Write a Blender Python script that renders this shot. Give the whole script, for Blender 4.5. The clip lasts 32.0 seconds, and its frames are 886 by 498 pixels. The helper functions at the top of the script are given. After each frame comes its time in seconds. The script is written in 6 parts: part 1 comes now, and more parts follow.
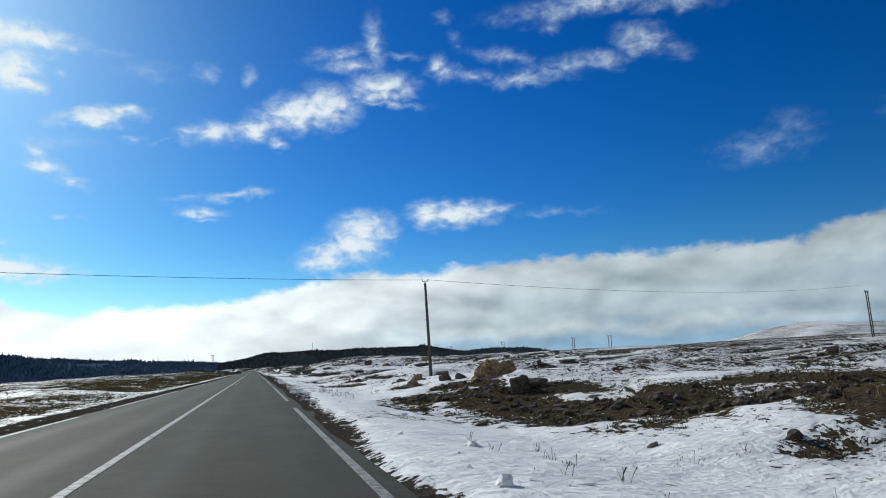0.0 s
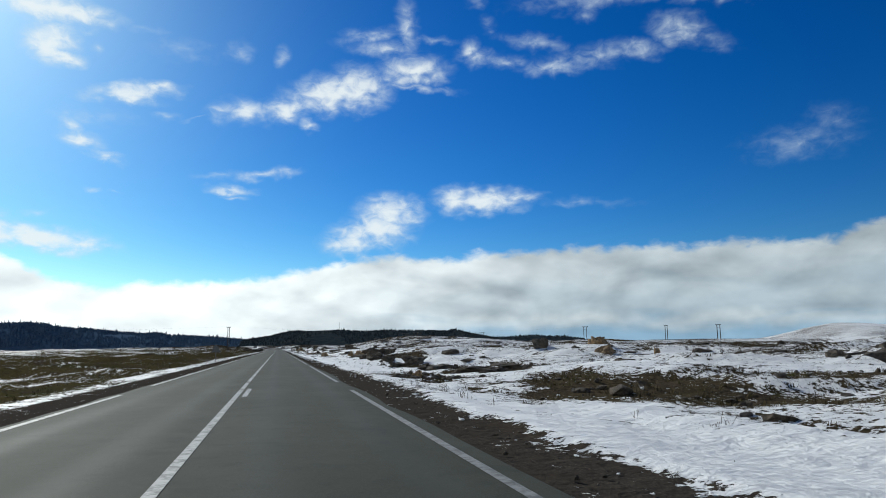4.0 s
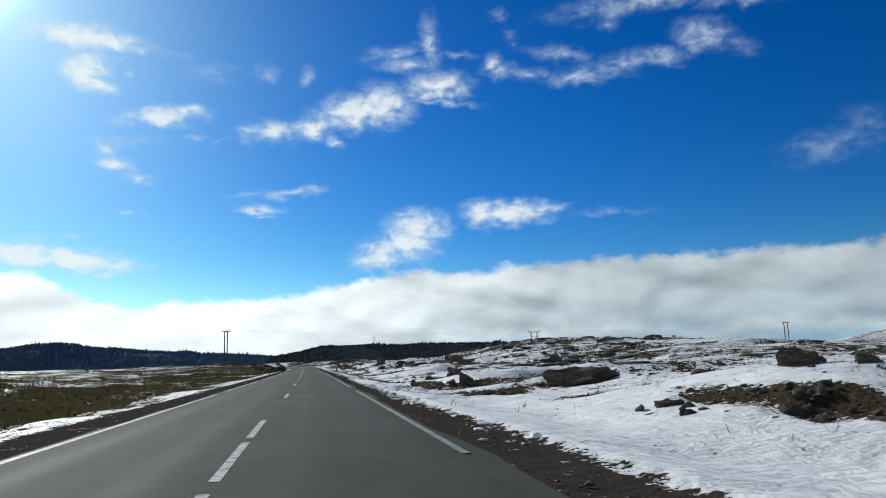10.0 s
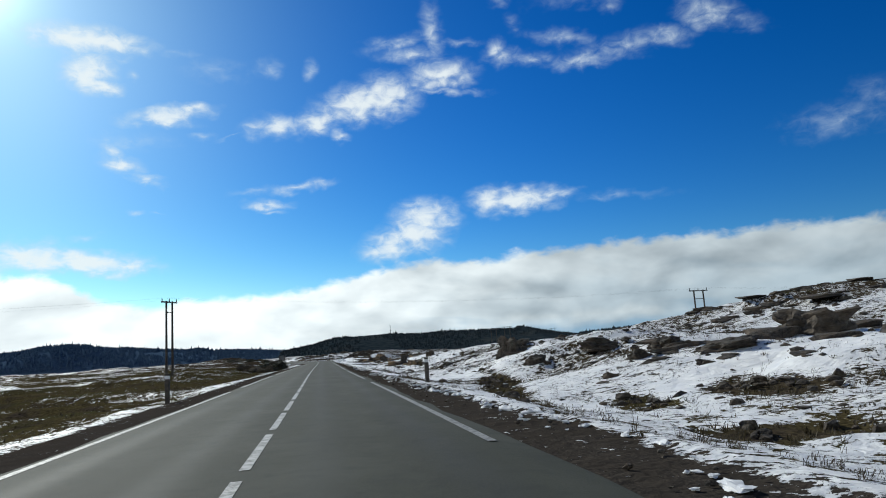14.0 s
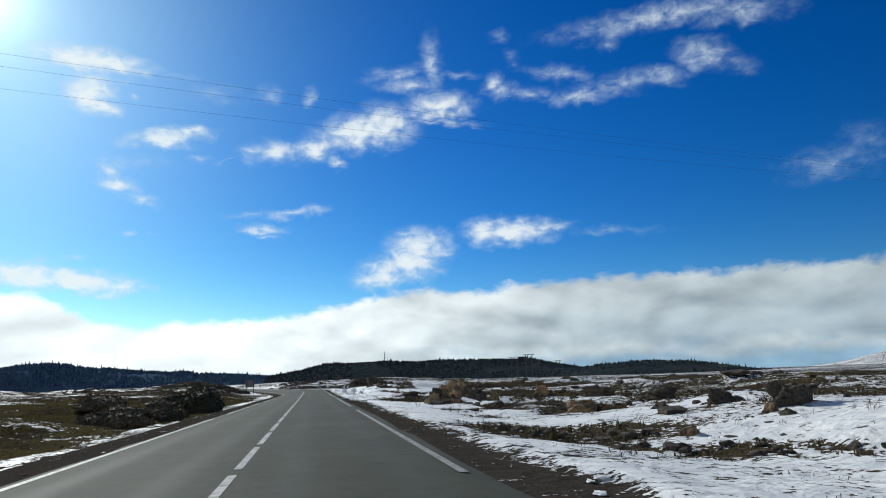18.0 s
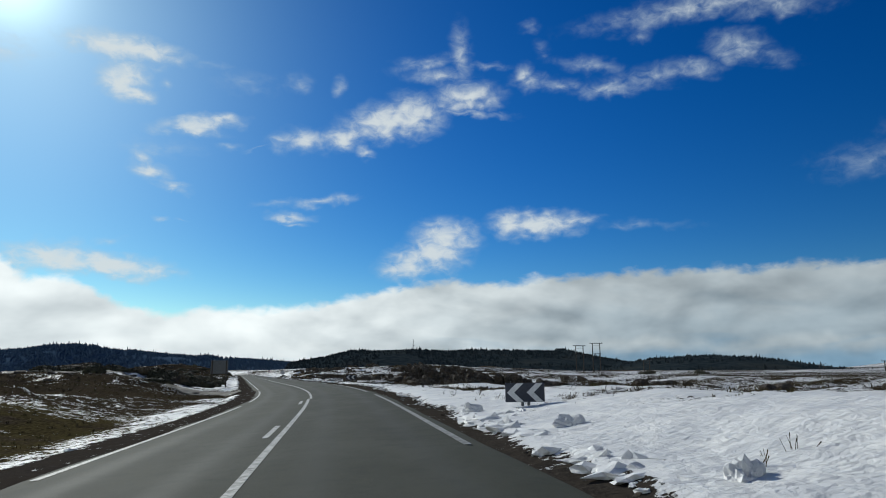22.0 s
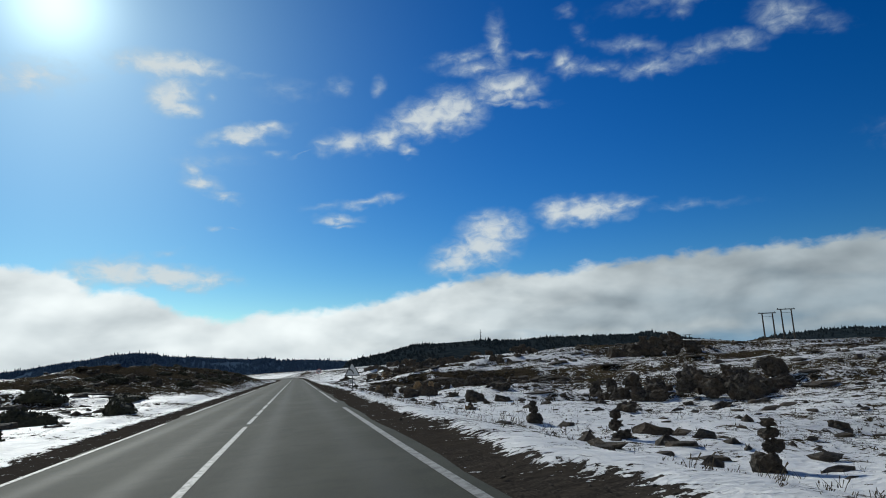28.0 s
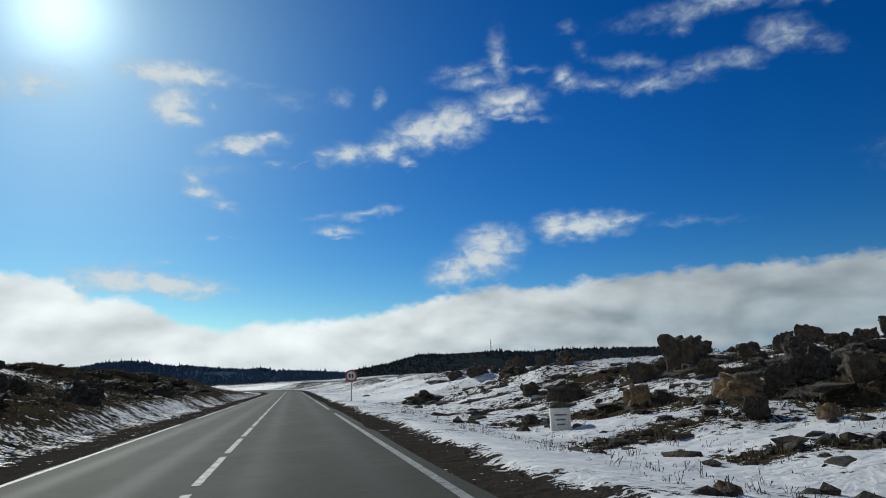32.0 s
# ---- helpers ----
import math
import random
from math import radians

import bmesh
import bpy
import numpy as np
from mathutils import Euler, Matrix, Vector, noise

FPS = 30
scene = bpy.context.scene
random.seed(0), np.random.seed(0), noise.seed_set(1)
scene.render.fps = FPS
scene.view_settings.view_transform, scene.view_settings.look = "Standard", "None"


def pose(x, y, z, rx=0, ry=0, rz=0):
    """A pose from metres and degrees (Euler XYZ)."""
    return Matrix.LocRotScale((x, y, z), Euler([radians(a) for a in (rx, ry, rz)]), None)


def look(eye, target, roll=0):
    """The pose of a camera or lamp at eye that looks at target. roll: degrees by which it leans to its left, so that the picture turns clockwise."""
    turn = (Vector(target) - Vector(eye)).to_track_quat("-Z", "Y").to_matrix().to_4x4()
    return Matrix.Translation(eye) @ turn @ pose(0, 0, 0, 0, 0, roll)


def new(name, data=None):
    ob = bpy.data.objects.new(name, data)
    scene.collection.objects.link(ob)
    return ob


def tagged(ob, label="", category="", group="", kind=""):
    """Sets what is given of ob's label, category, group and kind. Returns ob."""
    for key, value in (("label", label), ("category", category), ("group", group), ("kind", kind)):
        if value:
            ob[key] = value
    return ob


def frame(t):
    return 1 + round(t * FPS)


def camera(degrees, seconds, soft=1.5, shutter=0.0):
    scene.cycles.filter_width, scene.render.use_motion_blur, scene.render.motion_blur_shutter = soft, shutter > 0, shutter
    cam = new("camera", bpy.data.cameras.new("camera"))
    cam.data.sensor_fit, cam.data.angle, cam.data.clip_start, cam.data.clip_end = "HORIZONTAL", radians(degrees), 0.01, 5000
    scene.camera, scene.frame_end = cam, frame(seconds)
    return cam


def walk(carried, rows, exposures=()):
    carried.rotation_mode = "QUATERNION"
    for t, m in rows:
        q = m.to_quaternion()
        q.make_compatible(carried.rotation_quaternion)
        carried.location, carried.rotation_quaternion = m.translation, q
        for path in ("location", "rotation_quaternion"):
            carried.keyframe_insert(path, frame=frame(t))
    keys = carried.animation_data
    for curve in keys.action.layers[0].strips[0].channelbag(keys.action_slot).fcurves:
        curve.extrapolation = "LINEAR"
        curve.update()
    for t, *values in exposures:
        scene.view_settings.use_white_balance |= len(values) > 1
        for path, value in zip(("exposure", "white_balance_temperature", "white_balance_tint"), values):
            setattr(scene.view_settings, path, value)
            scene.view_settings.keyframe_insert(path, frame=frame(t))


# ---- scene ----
cam = camera(66.75, 32.0, soft=1.0)

# the drive: seconds, x, y, z, heading to the left, tilt and roll in degrees; the eye is 1.2 m over the banked road
PATH = [
    (0, 0.57, 0.00, 1.13, -15.97, 9.31, -3.23), (0.5, 0.28, 10.11, 1.14, -14.00, 6.85, -4.23), (1, 0.03, 20.22, 1.16, -13.43, 6.16, -2.66),
    (1.5, -0.17, 30.34, 1.17, -13.86, 6.03, -2.02), (2, -0.30, 40.46, 1.18, -13.58, 5.48, -2.18), (2.5, -0.32, 50.57, 1.18, -12.93, 8.85, 0.42),
    (4.5, -0.23, 91.01, 1.19, -13.63, 8.03, -1.25), (5, -0.13, 101.10, 1.19, -13.09, 8.24, -1.32), (5.5, -0.08, 111.18, 1.19, -13.23, 7.74, -1.39),
    (6, -0.08, 121.25, 1.19, -11.46, 7.71, -1.43), (6.5, -0.10, 131.30, 1.19, -12.08, 7.96, -2.52), (7, -0.13, 141.29, 1.19, -13.03, 8.11, -3.10),
    (7.5, -0.16, 151.25, 1.19, -13.82, 5.58, -3.64), (8, -0.20, 161.19, 1.19, -14.26, 7.02, -2.10), (8.5, -0.24, 171.10, 1.19, -12.96, 6.07, -1.94),
    (9, -0.27, 180.99, 1.19, -11.24, 9.08, -1.57), (9.5, -0.28, 190.85, 1.19, -11.06, 9.60, -1.69), (10, -0.30, 200.68, 1.19, -11.40, 9.39, -1.79),
    (10.5, -0.35, 210.49, 1.19, -11.23, 8.52, -1.70), (11, -0.41, 220.29, 1.19, -11.59, 7.86, -2.41), (11.5, -0.41, 230.10, 1.19, -12.30, 7.67, -2.60),
    (12, -0.36, 239.94, 1.20, -11.85, 7.64, -2.35), (12.5, -0.29, 249.81, 1.20, -11.16, 8.66, -3.15), (13, -0.26, 259.74, 1.20, -10.23, 7.88, -3.49),
    (13.5, -0.30, 269.68, 1.20, -10.49, 9.13, -4.48), (14, -0.36, 279.58, 1.20, -10.55, 8.51, -3.71), (14.5, -0.37, 289.44, 1.20, -10.84, 8.62, -3.42),
    (16.5, -0.50, 328.72, 1.20, -10.75, 10.80, -3.10), (17, -0.49, 338.50, 1.20, -11.27, 11.41, -3.32), (17.5, -0.45, 348.26, 1.20, -12.12, 10.85, -3.64),
    (18, -0.40, 357.98, 1.21, -11.24, 11.02, -2.04), (18.5, -0.35, 367.66, 1.21, -11.94, 9.44, -2.86), (19, -0.29, 377.32, 1.22, -12.13, 9.75, -3.08),
    (19.5, -0.25, 386.96, 1.22, -10.98, 9.04, -3.64), (20, -0.22, 396.59, 1.23, -10.61, 8.03, -3.57), (20.5, -0.21, 406.23, 1.24, -10.60, 9.60, -2.40),
    (21, -0.24, 415.89, 1.24, -10.73, 9.75, -1.89), (21.5, -0.31, 425.56, 1.25, -9.48, 9.34, 0.27), (22, -0.43, 435.22, 1.25, -8.99, 10.31, -0.49),
    (22.5, -0.58, 444.85, 1.25, -8.78, 9.71, 1.35), (23, -0.74, 454.41, 1.25, -7.60, 10.79, 0.72), (23.5, -0.96, 463.89, 1.24, -6.94, 12.07, 0.04),
    (24, -1.35, 473.28, 1.24, -6.64, 11.02, -0.88), (24.5, -1.98, 482.61, 1.24, -6.06, 11.02, 0.44), (25, -2.81, 491.93, 1.25, -4.73, 9.86, 0.02),
    (25.5, -3.74, 501.23, 1.27, -5.04, 9.30, -1.47), (27.5, -8.57, 538.50, 1.28, -3.89, 9.40, -2.88), (28, -9.67, 547.85, 1.28, -4.81, 9.93, -3.21),
    (28.5, -10.93, 557.20, 1.26, -3.27, 9.50, -2.04), (29, -12.24, 566.56, 1.25, -4.88, 9.46, -2.36), (29.5, -13.56, 575.90, 1.24, -4.49, 8.92, -2.36),
    (30, -14.88, 585.21, 1.24, -5.16, 9.53, -3.61), (30.5, -16.19, 594.51, 1.23, -4.85, 9.14, -3.10), (31, -17.50, 603.80, 1.23, -4.50, 8.82, -2.15),
    (31.5, -18.79, 613.09, 1.23, -4.56, 9.14, -2.92), (32, -20.06, 622.37, 1.23, -5.02, 11.00, -2.34),
]


def aim(x, y, z, yaw, tilt, roll):
    a, b = radians(yaw), radians(tilt)
    eye = Vector((x, y, z))
    return look(eye, eye + 100 * Vector((-math.sin(a) * math.cos(b), math.cos(a) * math.cos(b), math.sin(b))), roll)


walk(cam, [(t, aim(*rest)) for t, *rest in PATH], exposures=[(0.0, 0.0, 6150, 3.0), (2.0, 0.06, 6150, 3.0), (5.0, -0.02, 6150, 3.0), (13.0, 0.02, 6150, 3.0), (19.0, 0.02, 6150, 3.0), (21.0, -0.1, 6150, 3.0), (22.0, -0.32, 6150, 3.0), (24.0, -0.42, 6150, 3.0), (28.0, -0.37, 6150, 3.0), (32.0, -0.4, 6150, 3.0)])

# ---------------------------------------------------------------- light
SUN_AZ, SUN_EL = -26.4, 28.0


def math_node(tree, op, a, b=None, c=None, clamp=False):
    n = tree.nodes.new("ShaderNodeMath")
    n.operation, n.use_clamp = op, clamp
    for i, q in enumerate((a, b, c)):
        if q is None:
            continue
        if isinstance(q, (int, float)):
            n.inputs[i].default_value = q
        else:
            tree.links.new(q, n.inputs[i])
    return n.outputs[0]


def smooth(tree, val, lo, hi, a=0.0, b=1.0):
    n = tree.nodes.new("ShaderNodeMapRange")
    n.interpolation_type = "SMOOTHSTEP"
    n.inputs[1].default_value, n.inputs[2].default_value = lo, hi
    n.inputs[3].default_value, n.inputs[4].default_value = a, b
    tree.links.new(val, n.inputs[0])
    return n.outputs[0]


def mix_rgb(tree, fac, a, b, blend="MIX"):
    n = tree.nodes.new("ShaderNodeMix")
    n.data_type, n.blend_type = "RGBA", blend
    for i, q in ((0, fac), (6, a), (7, b)):
        if isinstance(q, (int, float)):
            n.inputs[i].default_value = q
        elif isinstance(q, tuple):
            n.inputs[i].default_value = (*q, 1)
        else:
            tree.links.new(q, n.inputs[i])
    return n.outputs[2]


def noise_tex(tree, vec, scale, detail=6, rough=0.6, distort=0.0, dims="3D"):
    n = tree.nodes.new("ShaderNodeTexNoise")
    n.noise_dimensions = dims
    n.inputs["Scale"].default_value, n.inputs["Detail"].default_value = scale, detail
    n.inputs["Roughness"].default_value, n.inputs["Distortion"].default_value = rough, distort
    if vec is not None:
        tree.links.new(vec, n.inputs["Vector"])
    return n.outputs["Fac"]


def scaled(tree, vec, sx, sy, sz):
    n = tree.nodes.new("ShaderNodeVectorMath")
    n.operation = "MULTIPLY"
    n.inputs[1].default_value = (sx, sy, sz)
    tree.links.new(vec, n.inputs[0])
    return n.outputs[0]


# cumulus puffs of the sky: bearing to the right of +y, height over the horizon, half length and half breadth in degrees, lean of the length, weight
PUFFS_SUNWARD = [
    (-17.9, 24.6, 4.5, 1.0, -0, 1.3), (-17.7, 22.3, 1.9, 1.5, 7, 1.2), (-16.7, 21.3, 1.4, 0.6, -0, 1.2), (-11.9, 19.7, 3.4, 0.7, 10, 1.1), (-10.0, 20.3, 1.4, 0.5, 3, 1.05), (-9.2, 18.1, 1.0, 0.3, 2, 0.50),
    (-12.1, 19.1, 2.2, 0.4, 4, 0.50), (-16.0, 16.7, 1.0, 0.6, -39, 0.75), (-15.2, 15.7, 1.6, 0.7, -13, 0.95), (-13.4, 14.7, 1.3, 0.4, -8, 0.75), (-14.6, 17.5, 2.6, 0.6, 4, 0.28), (-14.6, 22.5, 0.4, 0.4, 6, 0.55),
    (-8.1, 23.4, 1.9, 0.7, 3, 0.24), (-11.0, 24.4, 1.4, 0.3, 5, 0.35), (-14.3, 12.1, 0.6, 0.2, 1, 0.60), (-12.7, 12.0, 0.5, 0.1, 1, 0.25), (-17.7, 8.2, 4.6, 0.9, -3, 1.35), (-21.8, 8.5, 3.3, 1.1, 1, 1.35),
    (-15.2, 7.9, 2.8, 0.5, -0, 1.00), (-18.1, 10.0, 1.2, 0.3, 10, 0.45), (-20.2, 9.7, 0.6, 0.5, 1, 0.45), (-27.9, 22.6, 4.2, 1.4, 11, 0.70), (-29.5, 30.7, 4.9, 2.0, 16, 0.70),
]
PUFFS_MIDDLE = [
    (-3.8, 23.7, 1.1, 0.7, 2, 0.34), (-0.1, 23.8, 0.7, 0.7, 1, 0.55), (-3.0, 19.2, 2.9, 0.9, 6, 0.85), (0.3, 19.5, 2.5, 1.0, 9, 0.95), (4.2, 21.0, 4.1, 1.5, 10, 1.15), (6.4, 21.5, 2.6, 1.7, -2, 1.15),
    (2.2, 18.3, 0.9, 0.5, -20, 0.85), (-5.1, 19.1, 1.0, 0.4, 1, 0.65), (-6.8, 18.3, 1.3, 0.1, 21, 0.35), (11.2, 23.0, 3.1, 1.2, 1, 1.10), (11.4, 21.6, 3.6, 0.3, -5, 0.60), (8.8, 22.4, 0.8, 0.6, -3, 0.60),
    (7.7, 25.7, 3.0, 0.5, 11, 0.50), (10.9, 26.4, 0.9, 2.3, 9, 0.55), (8.8, 24.7, 2.9, 0.7, -3, 0.55), (12.8, 25.5, 2.1, 0.3, -4, 0.40), (6.6, 25.8, 1.6, 0.4, -2, 0.35), (9.2, 11.4, 2.8, 1.4, 2, 1.15),
    (6.2, 9.2, 2.7, 1.3, 12, 1.05), (4.5, 8.5, 1.5, 0.7, 7, 0.75), (8.3, 9.9, 2.8, 1.6, -3, 1.15), (-1.8, 14.2, 2.9, 0.4, 7, 0.65), (0.4, 14.6, 1.3, 0.4, -1, 0.55), (-5.0, 13.8, 1.9, 0.3, 0, 0.35),
    (-4.1, 12.8, 2.0, 0.4, -3, 0.80), (-3.7, 12.2, 1.0, 0.2, -1, 0.55),
]
PUFFS_AWAY = [
    (16.4, 24.5, 0.8, 1.0, -5, 0.80), (17.1, 24.0, 1.8, 0.6, -6, 0.60), (20.0, 23.5, 3.1, 0.5, -11, 0.45), (22.1, 24.9, 2.8, 0.5, -10, 0.45), (23.9, 22.9, 3.0, 0.6, -1, 0.60), (27.8, 23.6, 3.3, 0.8, 1, 0.45),
    (30.6, 23.6, 2.3, 0.7, -8, 0.55), (26.3, 23.3, 3.9, 0.7, 0, 0.34), (34.4, 24.6, 2.3, 1.1, -13, 0.70), (36.8, 23.5, 1.7, 0.6, -23, 0.32), (26.7, 26.6, 0.9, 0.6, 33, 0.36), (17.0, 28.3, 0.8, 0.4, -6, 0.35),
    (18.1, 26.6, 0.6, 0.5, -6, 0.25), (42.5, 14.9, 3.0, 1.0, 1, 0.27), (45.0, 16.2, 1.5, 0.8, -14, 0.20), (17.1, 12.2, 3.8, 1.1, 0, 1.15), (14.9, 12.3, 1.8, 1.2, -4, 1.10), (20.3, 12.5, 2.3, 0.5, -1, 0.75),
    (25.6, 11.8, 3.3, 0.3, -5, 0.25), (31.1, 28.0, 8.4, 0.9, 1, 0.60), (37.5, 27.2, 3.7, 1.0, -6, 0.50), (55.0, 14.8, 3.4, 1.4, -18, 0.50), (18.5, 38.8, 10.3, 1.8, -6, 0.60),
]
# upper edge of the cloud bank by bearing, in degrees
BANK = [(-60.0, 9.0), (-40.0, 9.6), (-29.0, 9.0), (-26.9, 8.8), (-24.8, 8.6), (-23.5, 7.3), (-21.4, 7.4), (-19.6, 7.0), (-18.1, 6.2), (-16.2, 5.3), (-14.2, 4.9), (-12.1, 4.9), (-10.5, 5.3), (-7.9, 5.3), (-2.5, 5.7), (1.3, 6.4), (6.1, 7.4), (9.0, 7.7), (13.4, 7.4), (17.3, 7.9), (20.6, 7.9), (25.3, 8.1), (28.9, 8.1), (32.3, 8.0), (34.3, 7.8), (35.6, 8.0), (39.8, 7.9), (44.0, 7.7), (46.0, 8.5), (60.0, 9.5)]

world = bpy.data.worlds.new("winter sky")
scene.world = world
world.use_nodes = True
wt = world.node_tree
wt.nodes.clear()
sky = wt.nodes.new("ShaderNodeTexSky")
sky.sky_type, sky.sun_disc = "NISHITA", False
sky.sun_elevation, sky.sun_rotation = radians(SUN_EL), radians(SUN_AZ)
sky.altitude, sky.air_density, sky.dust_density, sky.ozone_density = 1700, 1.0, 0.9, 2.2
way = wt.nodes.new("ShaderNodeTexCoord").outputs["Generated"]
sep = wt.nodes.new("ShaderNodeSeparateXYZ")
wt.links.new(way, sep.inputs[0])
az = math_node(wt, "MULTIPLY", math_node(wt, "ARCTAN2", sep.outputs[0], sep.outputs[1]), 180 / math.pi)
el = math_node(wt, "MULTIPLY", math_node(wt, "ARCSINE", sep.outputs[2]), 180 / math.pi)
comb = wt.nodes.new("ShaderNodeCombineXYZ")
wt.links.new(az, comb.inputs[0]), wt.links.new(el, comb.inputs[1])
flat = comb.outputs[0]
n_big = noise_tex(wt, scaled(wt, flat, .6, 1.2, 1), 0.28, 4, .5, .4)
n_fine = noise_tex(wt, scaled(wt, flat, .8, 1.3, 1), 0.7, 4, .46, .2)
n_wisp = noise_tex(wt, scaled(wt, flat, .5, 1.3, 1), 1.1, 4, .5, .6)
warp = math_node(wt, "MULTIPLY", math_node(wt, "SUBTRACT", n_big, .5), 1.3)
warped = wt.nodes.new("ShaderNodeVectorMath")
warped.operation = "ADD"
wc = wt.nodes.new("ShaderNodeCombineXYZ")
wt.links.new(warp, wc.inputs[0])
wt.links.new(math_node(wt, "MULTIPLY", math_node(wt, "SUBTRACT", n_fine, .5), 1.5), wc.inputs[1])
wt.links.new(flat, warped.inputs[0]), wt.links.new(wc.outputs[0], warped.inputs[1])
cover = None
for a, e, ra, re, lean, wgt in PUFFS_SUNWARD + PUFFS_MIDDLE + PUFFS_AWAY:
    v = wt.nodes.new("ShaderNodeMapping")
    v.vector_type = "TEXTURE"
    wt.links.new(warped.outputs[0], v.inputs["Vector"])
    v.inputs["Location"].default_value, v.inputs["Rotation"].default_value = (a, e, 0), (0, 0, radians(lean))
    v.inputs["Scale"].default_value = (ra * 1.3, re * 1.35, 1)
    ln = wt.nodes.new("ShaderNodeVectorMath")
    ln.operation = "LENGTH"
    wt.links.new(v.outputs[0], ln.inputs[0])
    d = math_node(wt, "MULTIPLY_ADD", ln.outputs["Value"], -wgt, wgt)
    cover = d if cover is None else math_node(wt, "MAXIMUM", cover, d)
grain = math_node(wt, "ADD", math_node(wt, "MULTIPLY", math_node(wt, "SUBTRACT", n_fine, .5), 1.3),
                  math_node(wt, "MULTIPLY", math_node(wt, "SUBTRACT", n_wisp, .5), .6))
n_curl = noise_tex(wt, scaled(wt, flat, .7, 1.1, 1), 1.15, 6, .57, .5)
tatter = math_node(wt, "MULTIPLY_ADD", math_node(wt, "SUBTRACT", n_curl, .5), 1.45, math_node(wt, "MULTIPLY", grain, .55))
ragged_cover = math_node(wt, "MULTIPLY_ADD", tatter, smooth(wt, cover, -.35, .8, .1, 1.0), cover)
puff = smooth(wt, ragged_cover, -.1, 1.2)
curve = wt.nodes.new("ShaderNodeFloatCurve")
pts = curve.mapping.curves[0].points
for i, (a, e) in enumerate(BANK):
    x, y = (a + 60) / 120, e / 20
    if i == 0:
        pts[0].location = (x, y)
    elif i == len(BANK) - 1:
        pts[-1].location = (x, y)
    else:
        pts.new(x, y)
curve.mapping.update()
wt.links.new(math_node(wt, "MULTIPLY_ADD", az, 1 / 120, .5, clamp=True), curve.inputs["Value"])
# out of view behind the drive the bank is raised to add neutral fill light
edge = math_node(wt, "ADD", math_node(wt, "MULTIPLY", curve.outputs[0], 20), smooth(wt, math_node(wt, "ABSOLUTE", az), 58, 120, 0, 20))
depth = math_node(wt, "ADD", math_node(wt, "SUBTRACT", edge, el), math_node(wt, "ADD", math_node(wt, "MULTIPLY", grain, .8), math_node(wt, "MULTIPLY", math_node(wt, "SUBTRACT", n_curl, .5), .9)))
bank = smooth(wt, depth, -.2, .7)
shade_n = noise_tex(wt, scaled(wt, flat, .3, 1.0, 1), 0.5, 4, .5, .5)
away = smooth(wt, az, -10, 34)
# the billows are lit from above: brightness follows how the cloud's thickness falls off upwards
soft = scaled(wt, flat, .55, 1.0, 1)
raised = wt.nodes.new("ShaderNodeVectorMath")
raised.operation = "ADD"
raised.inputs[1].default_value = (-.4, 1.1, 0)
wt.links.new(soft, raised.inputs[0])
relief = math_node(wt, "SUBTRACT", noise_tex(wt, soft, .24, 4, .45, .2), noise_tex(wt, raised.outputs[0], .24, 4, .45, .2))
streak = noise_tex(wt, scaled(wt, flat, .12, .8, 1), 0.8, 4, .5, .5)
# under its bright top the bank turns grey, more so away from the sun
low = smooth(wt, math_node(wt, "ADD", depth, math_node(wt, "MULTIPLY", math_node(wt, "SUBTRACT", shade_n, .5), 7.0)), .8, 5.2)
grey = math_node(wt, "MULTIPLY", low, math_node(wt, "MULTIPLY_ADD", away, .42, .15), clamp=True)
# a second row of billows stands before its foot
lump = noise_tex(wt, scaled(wt, flat, 1, .5, 1), 0.32, 3, .5, .2)
fore = math_node(wt, "ADD", math_node(wt, "SUBTRACT", 2.55, el), math_node(wt, "MULTIPLY", math_node(wt, "SUBTRACT", lump, .5), 2.6))
fore = math_node(wt, "MULTIPLY", math_node(wt, "MULTIPLY", smooth(wt, fore, -.25, .75), smooth(wt, fore, 1.7, .6)), smooth(wt, az, -12, 16, .25, .85))
# a deep winter blue: the thin high air is darker and purer than the model's, most of all low down
tint = wt.nodes.new("ShaderNodeHueSaturation")
tint.inputs["Hue"].default_value, tint.inputs["Saturation"].default_value, tint.inputs["Value"].default_value = 0.498, 1.38, 0.81
wt.links.new(sky.outputs[0], tint.inputs["Color"])
deep = wt.nodes.new("ShaderNodeGamma")
deep.inputs["Gamma"].default_value = 1.5
wt.links.new(tint.outputs[0], deep.inputs["Color"])
fall = smooth(wt, el, -2, 34, .42, .62)
fall_rgb = wt.nodes.new("ShaderNodeCombineColor")
for i in range(3):
    wt.links.new(fall, fall_rgb.inputs[i])
lowered = mix_rgb(wt, 1.0, deep.outputs[0], fall_rgb.outputs[0], "MULTIPLY")
# the bright aureole of the sun in the thin veil round it
sun_dir = wt.nodes.new("ShaderNodeVectorMath")
sun_dir.operation = "DOT_PRODUCT"
wt.links.new(way, sun_dir.inputs[0])
sun_dir.inputs[1].default_value = (math.sin(radians(SUN_AZ)) * math.cos(radians(SUN_EL)), math.cos(radians(SUN_AZ)) * math.cos(radians(SUN_EL)), math.sin(radians(SUN_EL)))
near_sun = math_node(wt, "MAXIMUM", sun_dir.outputs["Value"], 0.0)
wide = math_node(wt, "MULTIPLY", math_node(wt, "POWER", near_sun, 26.0), 1.25)
tight = math_node(wt, "MULTIPLY", math_node(wt, "POWER", near_sun, 560.0), 9.0)
ring_rgb = wt.nodes.new("ShaderNodeCombineColor")
